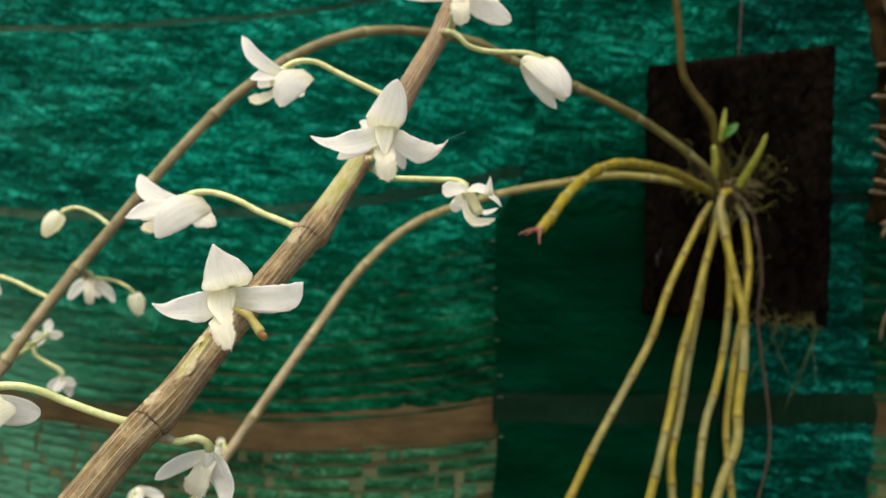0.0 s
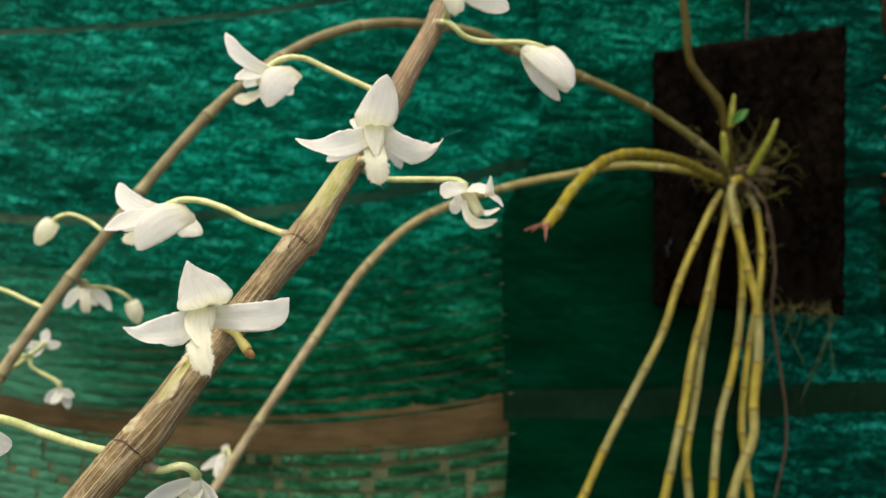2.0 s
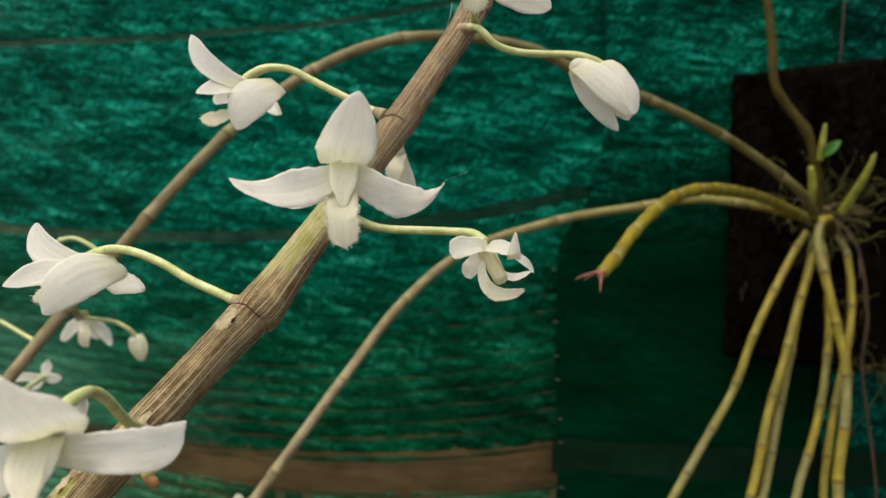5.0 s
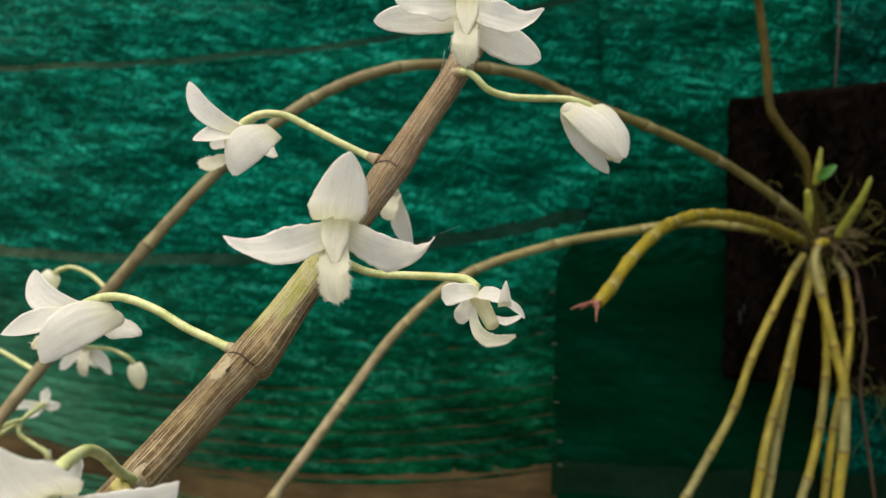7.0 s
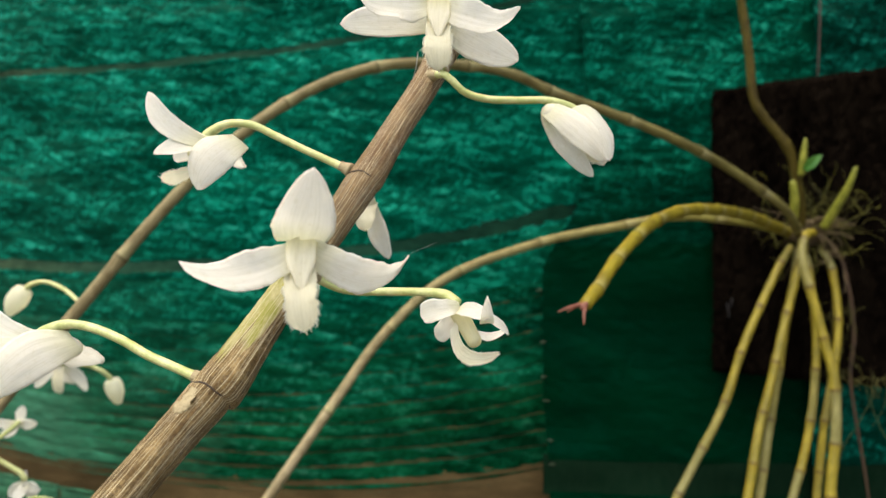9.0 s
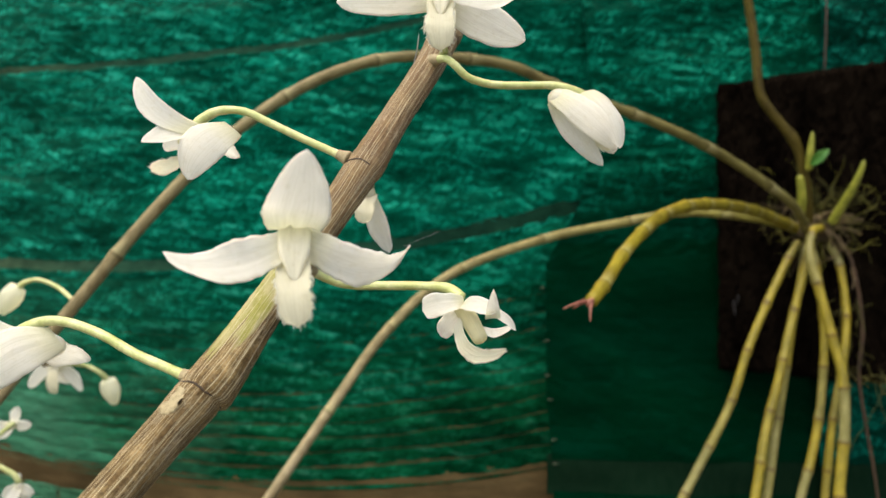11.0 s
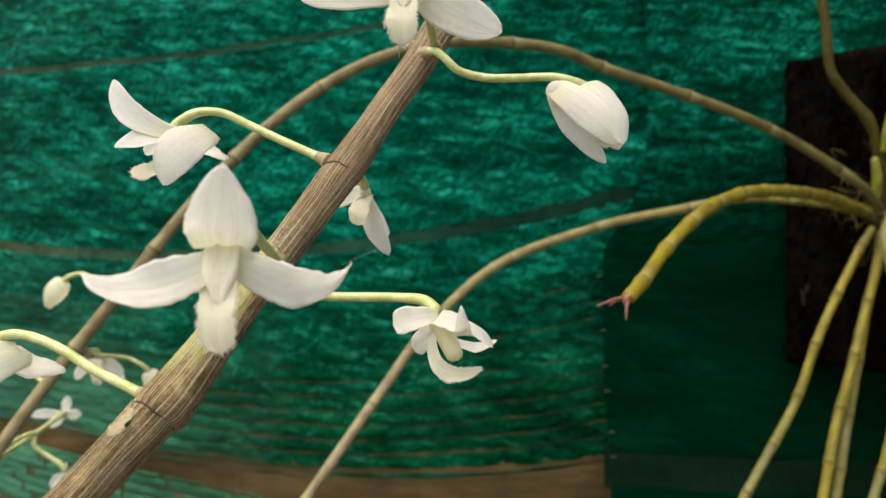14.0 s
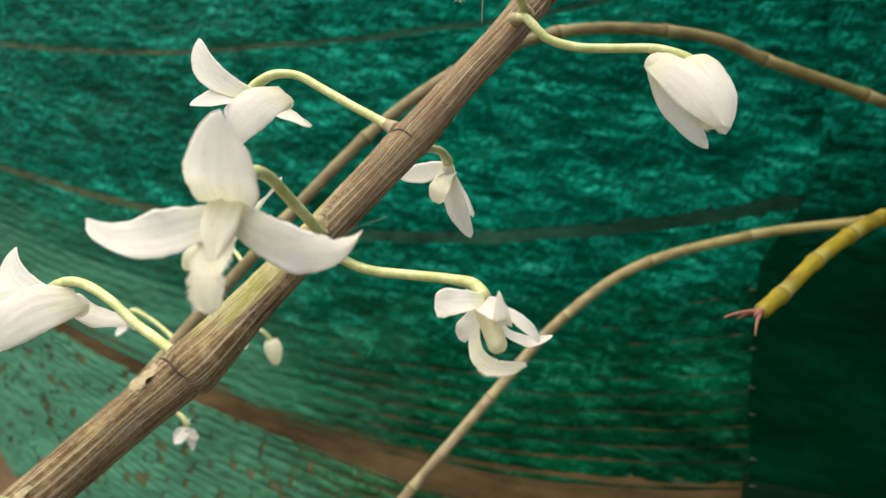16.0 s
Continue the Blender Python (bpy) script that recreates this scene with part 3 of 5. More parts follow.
def petal(name, base, tip, width, face, bow=0.0, side=0.0, cup=0.15, foot=0.35, widest=0.45, point=0.75, curl=0.0,
          ruffle=0.03, fringe=0.0, thick=0.00035, ny=26, nx=13, seed=0, fall=2.0, lop=0.0, hook=0.0, fold=0.0, twist=0.0):
    """A petal from base to tip as a thin closed shell. face: the way its upper side looks; bow and side: how far its middle leaves
    the straight line, upwards and sideways, as shares of its length; curl: of the tip; fringe: torn edge towards the tip;
    lop: how far the broad part hangs to one side; hook: of the very tip sideways; fold: of one half along the midrib;
    twist: degrees by which it turns about its length towards the tip."""
    rng = np.random.RandomState(seed)
    base, tip = np.array(base, float), np.array(tip, float)
    d = tip - base
    L = np.linalg.norm(d)
    d /= L
    n = np.array(face, float)
    n = unit(n - d * (n @ d))
    s = np.cross(d, n)
    v = np.linspace(0, 1, ny)
    u = np.linspace(-1, 1, nx)
    w = np.where(v < widest, foot + (1 - foot) * np.sin(0.5 * np.pi * np.minimum(v / widest, 1)),
                 np.clip(1 - np.clip((v - widest) / (1 - widest), 0, 1) ** fall, 0, 1) ** point)
    w = np.maximum(w, 0.03) * width / 2
    arc = 4 * v * (1 - v)
    th = math.radians(twist) * v ** 1.2
    sv = np.outer(np.cos(th), s) - np.outer(np.sin(th), n)
    nv = np.outer(np.cos(th), n) + np.outer(np.sin(th), s)
    mid = base + np.outer(v * L, d) + np.outer(arc * bow * L + curl * L * np.clip(v - 0.7, 0, 1) ** 2 * 8, n) + np.outer(arc * side * L + hook * L * np.clip((v - 0.78) / 0.22, 0, 1) ** 2, s) + (lop * w)[:, None] * sv
    edge = (rng.rand(ny, 2) - 0.5) * ruffle
    edge = (edge + np.roll(edge, 1, 0)) / 2
    if fringe:
        edge += (rng.rand(ny, 2) - 0.3) * fringe * np.clip((v - 0.35) / 0.3, 0, 1)[:, None]
    stretch = np.where(u[None] < 0, 1 + edge[:, :1] * 2, 1 + edge[:, 1:] * 2)
    phase = rng.rand(4) * 6.28
    wave = ruffle * width * (np.sin(v * 9 + phase[0])[:, None] * u[None] + 0.6 * np.sin(v * 15 + phase[1])[:, None]) * np.abs(u[None]) ** 1.5
    ribs = 0.005 * width * np.cos(u * 14 + phase[2])[None] * np.sin(np.pi * v)[:, None]
    top = mid[:, None] + (u[None] * stretch * w[:, None])[..., None] * sv[:, None] + (cup * (u[None] ** 2) * w[:, None] + abs(fold) * np.maximum(0, np.sign(fold) * u[None]) * w[:, None] + wave + ribs)[..., None] * nv[:, None]
    low = top - (thick * (1.02 - np.abs(u[None]) ** 4) * np.ones((ny, 1)))[..., None] * nv[:, None]
    ring = np.concatenate([top, low[:, ::-1]], 1)
    uu = np.concatenate([u, u[::-1]]) * 0.5 + 0.5
    uv = np.stack(np.broadcast_arrays(uu[None], v[:, None]), -1)
    me = grid_mesh(name, ring, None, True)
    layer = me.uv_layers.new(name="UVMap")
    idx = np.zeros(len(me.loops), np.int32)
    me.loops.foreach_get("vertex_index", idx)
    layer.data.foreach_set("uv", uv.reshape(-1, 2)[idx].reshape(-1).astype(np.float32))
    return me


def fringe_hairs(name, lip_mesh, nx, length, start=0.45, seed=0):
    """Short tapering hairs along the outer edge of a lip built by petal() with nx columns."""
    rng = np.random.RandomState(seed)
    P = np.array([v.co for v in lip_mesh.vertices]).reshape(-1, 2 * nx, 3)
    ny = len(P)
    bm = bmesh.new()
    for i in range(int(ny * start), ny):
        for k, q in ((0, 1), (nx - 1, nx - 2)):
            ahead = unit(P[min(i + 1, ny - 1), nx // 2] - P[max(i - 1, 0), nx // 2])
            side = unit(P[i, k] - P[i, nx // 2] + 1e-9)
            n = unit(np.cross(ahead, side) + 1e-9)
            for rep_k in range(3):
                j = min(i + rng.rand(), ny - 1.001)
                root = P[int(j), k] * (1 - j % 1) + P[int(j) + 1, k] * (j % 1)
                out = unit(side * (1.15 - i / ny) + ahead * rng.uniform(0.2, 0.9) + n * rng.uniform(-0.4, 0.4))
                l = length * rng.uniform(0.4, 1.3)
                cr = unit(np.cross(out, n))
                r = length * 0.10
                b = [bm.verts.new(root + cr * r), bm.verts.new(root - cr * r * 0.5 + n * r), bm.verts.new(root - cr * r * 0.5 - n * r)]
                t = bm.verts.new(root + out * l)
                for e in range(3):
                    bm.faces.new((b[e], b[(e + 1) % 3], t))
    return bm


def blob(name, centre, axes, n=14, sides=16):
    """A rounded sac; axes: three half-axis vectors."""
    a, b, c = (np.array(q, float) for q in axes)
    th = np.linspace(0.001, np.pi - 0.001, n)
    ph = np.linspace(0, 2 * np.pi, sides, endpoint=False)
    P = (np.array(centre) + np.cos(th)[:, None, None] * a + (np.sin(th)[:, None] * np.cos(ph))[..., None] * b
         + (np.sin(th)[:, None] * np.sin(ph))[..., None] * c)
    uv = np.stack(np.broadcast_arrays((ph / 6.2832)[None], (th / 3.1416)[:, None]), -1)
    return grid_mesh(name, P, uv, True)


def value_noise(x, z, seed):
    """Smooth noise on arrays, -1 to 1."""
    rng = np.random.RandomState(seed)
    g = rng.rand(257, 257) * 2 - 1
    xi, zi = np.floor(x).astype(int), np.floor(z).astype(int)
    fx, fz = x - xi, z - zi
    fx, fz = fx * fx * (3 - 2 * fx), fz * fz * (3 - 2 * fz)
    q = lambda i, j: g[i % 256, j % 256]
    return (q(xi, zi) * (1 - fx) * (1 - fz) + q(xi + 1, zi) * fx * (1 - fz) + q(xi, zi + 1) * (1 - fx) * fz + q(xi + 1, zi + 1) * fx * fz)


# ---- setting: ground, earth wall, nets ----
def ground():
    bm = bmesh.new()
    r = 400
    vs = [bm.verts.new(p) for p in ((-r, -r, 0), (r, -r, 0), (r, r, 0), (-r, r, 0))]
    bm.faces.new(vs)
    return tagged(part("ground", bm, SOIL), "dusty grey floor under the plants", "ground", kind="structure")


def sheet(name, x0, x1, z0, z1, y, amp, mat, nx=120, nz=80, seed=3):
    X, Z = np.meshgrid(np.linspace(x0, x1, nx), np.linspace(z0, z1, nz), indexing="xy")
    Y = y + amp * value_noise(X * 6 + 40, Z * 5 + 40, seed) + amp * 0.4 * value_noise(X * 22 + 40, Z * 22 + 40, seed + 1)
    return part(name, grid_mesh(name, np.stack([X, Y, Z], -1)), mat)


def sag(x, z):
    c = -0.2 - 0.81 * (z - 1.2)
    k = np.clip(0.36 - 0.42 * (z - 1.2), 0.1, 0.45)
    x = np.clip(x, -1.1, 0.10)
    return k * (x - c) ** 2 * np.where(x > c, 1.1, 0.75)


def net(name, label, x0, x1, z0, z1, y_of, sag_of, gap_of, bands, mat, step, torn_of=None, right_edge=None, seed=1, left_edge=None):
    """A hanging shade net: one crinkled tape after another, with open bands between. bands: (bottom, top) heights left open but for threads."""
    top = tagged(empty(name), label, "shade net", kind="structure")
    pitch = 0.0145
    xs = np.arange(x0, x1 + step, step)
    z = z0
    row = 0
    while z < z1:
        rng = np.random.RandomState(seed * 1000 + row)
        hit = [b for b in bands if z < b[1] - 0.001 and z + pitch > b[0] + 0.001]
        lo, hi = z, z + pitch
        if hit:
            hi = hit[0][0]
            nxt = hit[0][1]
            if hi - lo < 0.003:
                z = nxt
                row += 1
                continue
        nz = 7
        v = np.linspace(0, 1, nz)
        mid = (lo + hi) / 2
        gap = gap_of(xs, mid)
        X = np.broadcast_to(xs[None], (nz, len(xs))).copy()
        wav = 0.0018 * value_noise(xs * 28, np.full_like(xs, row * 3.3), seed + 5)
        wav2 = 0.0018 * value_noise(xs * 28, np.full_like(xs, (row + 1) * 3.3), seed + 5)
        low_edge = lo + gap / 2 + wav
        high_edge = hi - gap / 2 + wav2
        Z = (low_edge + sag_of(xs, lo))[None] * (1 - v[:, None]) + (high_edge + sag_of(xs, hi))[None] * v[:, None]
        pillow = -(0.0002 if mat is SHADED_NETS else 0.0008 if mid < 1.34 else 0.0004) * np.sin(np.pi * v)[:, None]
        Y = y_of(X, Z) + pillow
        crumple = 0.3 if mat is SHADED_NETS and mid < 1.42 else 1.0
        Y = Y + crumple * (0.0010 * value_noise(X * 95, Z * 210, seed + 11) + 0.0006 * value_noise(X * 230, Z * 420, seed + 12))
        Y = Y + 0.004 * value_noise(X * 14, Z * 30, seed + 13) + 0.0025 * value_noise(X * 5 + Z * 24, Z * 9 - X * 9, seed + 14)
        if right_edge is not None:
            lim = right_edge(Z)
            X = np.minimum(X, lim)
        if left_edge is not None:
            X = np.maximum(X, left_edge(Z))
            if (X[:, -1] - X[:, 0]).max() < 0.002:
                z = hi
                row += 1
                continue
        P = np.stack([X, Y, Z], -1)
        me = grid_mesh("net_tape", P)
        if torn_of is not None:
            t = torn_of(xs, mid)
            if t.max() > 0:
                keep = np.ones(len(xs), bool)
                q = int(rng.randint(2, 12))
                while q < len(xs):
                    keep[q:q + int(rng.choice((1, 1, 2, 3, 5)))] = False
                    q += int(rng.randint(5, 32))
                bm = bmesh.new()
                bm.from_mesh(me)
                bm.faces.ensure_lookup_table()
                m = len(xs) - 1
                bmesh.ops.delete(bm, geom=[f for q, f in enumerate(bm.faces) if not keep[q % m]], context='FACES')
                bm.to_mesh(me)
                bm.free()
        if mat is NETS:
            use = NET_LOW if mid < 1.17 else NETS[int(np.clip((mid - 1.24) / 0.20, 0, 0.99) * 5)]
        elif mat is SHADED_NETS:
            use = SHADED_NETS[int(np.clip((mid - 1.40) / 0.16, 0, 0.99) * 5)]
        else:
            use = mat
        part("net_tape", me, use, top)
        if mat is NETS and gap.max() > 0.0007 and not hit:
            # the cord that shows between two tapes
            cw = gap * np.clip(0.45 + 1.0 * value_noise(xs * 13, np.full_like(xs, row * 5.1), seed + 41) + 0.4 * value_noise(xs * 60, np.full_like(xs, row * 7.3), seed + 42), 0.02, 1.5) + 0.0003
            e = hi + wav2 + sag_of(xs, hi)
            P = np.stack([np.stack([xs, y_of(xs, e) + 0.0006 + 0.004 * value_noise(xs * 14, e * 30, seed + 13) + 0.0025 * value_noise(xs * 5 + e * 24, e * 9 - xs * 9, seed + 14), e + q * cw], -1) for q in (-0.75, 0, 0.75)])
            part("net_cord", grid_mesh("net_cord", P), CORD, top)
        z = hit[0][1] if hit else hi
        row += 1
    if mat is NETS:
        # the worn foot of the net: bare warp threads behind the broken tapes
        xw = np.arange(x0, x1, 0.006)
        v = np.linspace(z0, 1.172, 60)
        X = np.broadcast_to(xw[None], (60, len(xw))).copy()
        Z = v[:, None] + sag_of(X, v[:, None])
        Y = y_of(X, Z) + 0.0012 + 0.004 * value_noise(X * 14, Z * 30, seed + 13) + 0.0025 * value_noise(X * 5 + Z * 24, Z * 9 - X * 9, seed + 14)
        part("net_warp", grid_mesh("net_warp", np.stack([X, Y, Z], -1)), WARP, top)
    # the plain bands woven between the tapes
    for b0, b1, band_mat, xa, xb in bands:
        xb_ = np.arange(max(x0, xa), min(x1, xb), 0.006)
        v = np.linspace(-0.14, 1.14, 7)
        X = np.broadcast_to(xb_[None], (7, len(xb_))).copy()
        Z = (b0 + sag_of(xb_, b0))[None] * (1 - v[:, None]) + (b1 + sag_of(xb_, b1))[None] * v[:, None]
        Y = y_of(X, Z) + 0.0003 + 0.004 * value_noise(X * 14, Z * 30, seed + 13) + 0.0025 * value_noise(X * 5 + Z * 24, Z * 9 - X * 9, seed + 14)
        if right_edge is not None:
            X = np.minimum(X, right_edge(Z))
        part("net_band", grid_mesh("net_band", np.stack([X, Y, Z], -1)), band_mat, top)
        if band_mat is BROWN_BAND:
            # loose green threads still drawn across the brown band
            for k, share in enumerate((0.70, 0.86, 0.97)):
                h = b0 + (b1 - b0) * share
                half = (0.0004 + 0.0011 * share) * np.clip(0.7 + 1.3 * value_noise(xb_ * 6, np.full_like(xb_, 3.7 * k), seed + 61) + 0.5 * value_noise(xb_ * 40, np.full_like(xb_, 5.1 * k), seed + 62), 0.03, 1.9)
                e = h + sag_of(xb_, h) + 0.0012 * value_noise(xb_ * 9, np.full_like(xb_, 2.3 * k), seed + 63)
                y = y_of(xb_, e) - 0.0006 + 0.004 * value_noise(xb_ * 14, e * 30, seed + 13) + 0.0025 * value_noise(xb_ * 5 + e * 24, e * 9 - xb_ * 9, seed + 14)
                part("net_thread", grid_mesh("net_thread", np.stack([np.stack([xb_, y - 0.0004 * (q == 0), e + q * half], -1) for q in (-1, 0, 1)])), NETS[0], top)
    return top


ground()
def earth_wall():
    X, Z = np.meshgrid(np.linspace(-2.4, 2.2, 120), np.linspace(0.0, 1.95, 80), indexing="xy")
    Y = 0.868 + 0.003 * value_noise(X * 6 + 40, Z * 5 + 40, 3) + 0.0012 * value_noise(X * 22 + 40, Z * 22 + 40, 4)
    face = np.stack([X, Y, Z], -1)
    back = np.stack([X, np.full_like(X, 1.07), Z], -1)
    ends = np.concatenate([face, back[:, ::-1], face[:, :1]], 1)
    top = np.stack([face[-1], back[-1]])
    bm = bmesh.new()
    for P in (ends, top):
        me = grid_mesh("wall", P)
        bm.from_mesh(me)
    return part("wall_back", bm, EARTH)


tagged(earth_wall(), "brown earth wall behind the shade net", "wall", kind="structure")
tagged(sheet("inner_net", -0.50, 1.4, 1.36, 1.93, 0.861, 0.002, INNER), "dark green second layer of shade net", "shade net", kind="structure")


def net_a_y(x, z):
    return 0.835 + 0.012 * np.sin(3.1 * x + 0.6) + 0.006 * np.sin(9 * x + 5 * z)


def net_a_gap(x, z):
    g = np.interp(z, [1.0, 1.17, 1.22, 1.30, 1.40], [0.0046, 0.0044, 0.0024, 0.0010, 0.0001])
    near = np.clip((x + 0.50) / 0.17, 0.12, 1)
    return g * near * (0.8 + 0.5 * value_noise(x * 9, np.full_like(x, z * 60), 77))


def net_a_torn(x, z):
    return np.full_like(x, 0.22 if z < 1.175 else 0.0)


BROWN_BAND = plain_material("brown_net_band", (0.044, 0.031, 0.0135), (0.078, 0.053, 0.023), 26, 0.8, 0.5, 0.002, 0.03, (1, 1, 4))
DULL_BAND = plain_material("dull_net_band", (0.0010, 0.009, 0.005), (0.003, 0.014, 0.009), 60, 0.8, 0.5, 0.002, 0.02, (3, 1, 1))
FAINT_BAND = plain_material("faint_net_band", (0.0026, 0.0125, 0.0055), (0.0050, 0.0165, 0.0080), 60, 0.8, 0.5, 0.002, 0.02, (3, 1, 1))
LONG_BAND = band_material("olive_net_band", [(-0.62, (0.044, 0.064, 0.034)), (-0.40, (0.017, 0.052, 0.031)), (-0.14, (0.010, 0.040, 0.024)), (0.03, (0.004, 0.021, 0.012))])
BANDS = [(1.168, 1.204, BROWN_BAND, -2, 2), (1.413, 1.424, LONG_BAND, -2, 2), (1.616, 1.622, LONG_BAND, -2, 2), (1.83, 1.845, DULL_BAND, -2, 2)]
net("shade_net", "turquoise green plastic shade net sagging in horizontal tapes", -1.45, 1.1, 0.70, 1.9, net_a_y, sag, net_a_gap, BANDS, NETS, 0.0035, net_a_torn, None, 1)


def net_b_y(x, z):
    t = np.clip((x - 0.035) / 0.4, 0, 1)
    return 0.822 - 0.012 * np.sin(np.pi * t) + 0.004 * np.sin(11 * z) - 0.05 * np.clip(z - 1.62, 0, 1)


def net_b_edge(z):
    return 0.424 + 0.008 * np.sin(z * 21 + 1.0) - 0.02 * (z - 1.3) + 0.002 * np.sin(z * 140)


def net_b_left(z):
    t = np.clip((z - 1.395) / 0.10, 0, 1)
    return 0.036 + 0.006 * np.sin(z * 17) + 0.035 * t * t * (3 - 2 * t)


net("overlapping_net", "green shade net panel hanging over the first, its shade put into the colour", 0.036, 0.30, 0.70, 1.9, net_b_y, lambda x, z: 0.02 * x, lambda x, z: np.full_like(x, 0.0001),
    [(1.205, 1.236, FAINT_BAND, -2, 2)], SHADED_NETS, 0.003, None, None, 2, net_b_left)
# right part of that panel, split off to hold its brighter painted light
net("edge_net", "right part of the overlapping net, painted brighter, with a wavy free edge", 0.276, 0.47, 0.70, 1.9, lambda x, z: net_b_y(x, z) - 0.006, lambda x, z: 0.02 * x, lambda x, z: np.full_like(x, 0.0001),
    [(1.205, 1.236, FAINT_BAND, -2, 2), (1.434, 1.446, DULL_BAND, -2, 2)], NET_LIT, 0.003, None, net_b_edge, 4)


# pale stitches along the panel's hem
hem = bpy.data.objects["overlapping_net"]
rng_h = np.random.RandomState(9)
for k in range(7):
    z = 1.20 + 0.031 * k + rng_h.uniform(-0.012, 0.012)
    x = 0.0385 + 0.006 * math.sin(z * 17) + rng_h.uniform(-0.0015, 0.0015)
    y = float(net_b_y(np.array(x), np.array(z))) - 0.0045
    part("stitch", tube("stitch", [(x - 0.0015, y + 0.002, z), (x + 0.0005, y, z + 0.0012), (x + 0.003, y + 0.0005, z + 0.0008), (x + 0.0045, y + 0.003, z)], 0.0006, 8, 5), STITCH, hem)


# ---- the mounted board ----
BOARD_MID, BOARD_TURN = (0.2625, 0.757, 1.453), -33.0


def fern_board():
    w, h, d = 0.172, 0.254, 0.016
    nx, nz = 70, 104
    top = tagged(empty("hanging_board"), "black tree-fern board hanging on a wire before the net", "plant mount")
    u, v = np.meshgrid(np.linspace(-0.5, 0.5, nx), np.linspace(-0.5, 0.5, nz))
    edge = np.clip((0.5 - np.maximum(np.abs(u), np.abs(v))) / 0.02, 0, 1)
    front = -d / 2 * (0.55 + 0.45 * edge) + 0.0022 * value_noise(u * 60 + 90, v * 26 + 90, 5) + 0.0016 * value_noise(u * 130 + 90, v * 60 + 90, 6)
    x = u * w + 0.0014 * value_noise(v * 40 + 50, u * 3 + 50, 8)
    z = v * h + 0.0012 * value_noise(u * 40 + 50, v * 3 + 50, 9)
    P = np.stack([x, front, z], -1)
    bm = bmesh.new()
    vf = [[bm.verts.new(P[i, j]) for j in range(nx)] for i in range(nz)]
    for i in range(nz - 1):
        for j in range(nx - 1):
            bm.faces.new((vf[i][j], vf[i][j + 1], vf[i + 1][j + 1], vf[i + 1][j]))
    rim = [vf[0][j] for j in range(nx)] + [vf[i][nx - 1] for i in range(1, nz)] + [vf[nz - 1][j] for j in range(nx - 2, -1, -1)] + [vf[i][0] for i in range(nz - 2, 0, -1)]
    back = [bm.verts.new((q.co.x, d / 2, q.co.z)) for q in rim]
    for k in range(len(rim)):
        n = (k + 1) % len(rim)
        bm.faces.new((rim[n], rim[k], back[k], back[n]))
    bm.faces.new(back)
    m = pose(*BOARD_MID, 0, 0, BOARD_TURN)
    bm.transform(m)
    part("board", bm, FERN, top)
    part("hanging_wire", tube("wire", [(0.27, 0.775, 1.578), (0.2705, 0.772, 1.60), (0.2715, 0.772, 1.66), (0.273, 0.79, 1.78), (0.273, 0.812, 1.83), (0.273, 0.83, 1.82)], 0.0009, 40, 6), WIRE, top, "thin rusty wire")
    part("fastener", tube("fastener", [(0.2655, 0.7560, 1.5600), (0.2652, 0.7545, 1.556), (0.2650, 0.7545, 1.530), (0.2650, 0.7590, 1.526)], 0.0016, 16, 6), NAIL, top, "pale metal staple")
    # fibres and moss that grow on the board
    rng = np.random.RandomState(4)

    def strand(name, start, way, length, r, mat, curl, n=5):
        """A wandering fibre on the board's face, in the board's own coordinates."""
        p = np.array(start, float)
        d = unit(way)
        pts = [p.copy()]
        for q in range(n):
            d = unit(d + rng.normal(0, curl, 3) * (1, 0.4, 1))
            p = p + d * length / n
            p[1] = min(p[1], -0.0095)
            pts.append(p.copy())
        part(name, tube(name, [m @ Vector(q) for q in pts], taper(r, r * 0.5), 5 * n, 5), mat, top)

    for k in range(40):
        a = rng.uniform(0, 2 * np.pi)
        strand("thin_root", (rng.normal(-0.006, 0.016), -0.011, rng.normal(-0.006, 0.012)), (math.cos(a), -0.25, math.sin(a) * 0.8), rng.uniform(0.015, 0.045), 0.0005, ROOT if k % 2 else MOSS, 0.45)
    for k in range(110):
        a = rng.uniform(-0.6, 3.7)
        strand("moss_fibre", (rng.normal(0.004, 0.018), -0.011, rng.normal(0.006, 0.012)), (math.cos(a), -0.3, math.sin(a)), rng.uniform(0.012, 0.05), 0.00026, MOSS if k % 2 else MOSS_OLD, 0.55)
    for k in range(70):
        strand("moss_tuft", (rng.uniform(0.010, 0.082), -0.010, -0.126 + abs(rng.normal(0, 0.006))), (rng.normal(0.3, 0.8), -0.3, rng.normal(-0.1, 0.5)), rng.uniform(0.006, 0.02), 0.00036, MOSS_OLD, 0.5, 4)
    for k in range(26):
        strand("moss_tuft", (rng.uniform(0.012, 0.03), -0.010, rng.uniform(-0.12, -0.06)), (rng.normal(0.2, 0.5), -0.3, rng.normal(-0.6, 0.4)), rng.uniform(0.01, 0.025), 0.00036, MOSS_OLD, 0.5, 4)
    for k, (x, l) in enumerate(((0.083, 0.10), (0.081, 0.085), (0.078, 0.06), (0.055, 0.04), (0.045, 0.10), (0.040, 0.06))):
        strand("moss_strand", (x, -0.011, -0.124), (-0.32 if x > 0.07 else -0.05, 0.0, -1), l * 0.9, 0.0005, MOSS_DIM, 0.15, 7)
    for k in range(2):
        strand("pale_lichen", (-0.066 + rng.normal(0, 0.004), -0.0105, rng.uniform(-0.095, -0.045)), (rng.normal(0, 0.3), -0.1, -1), rng.uniform(0.008, 0.016), 0.0012, LICHEN, 0.05, 3)
    return top


fern_board()


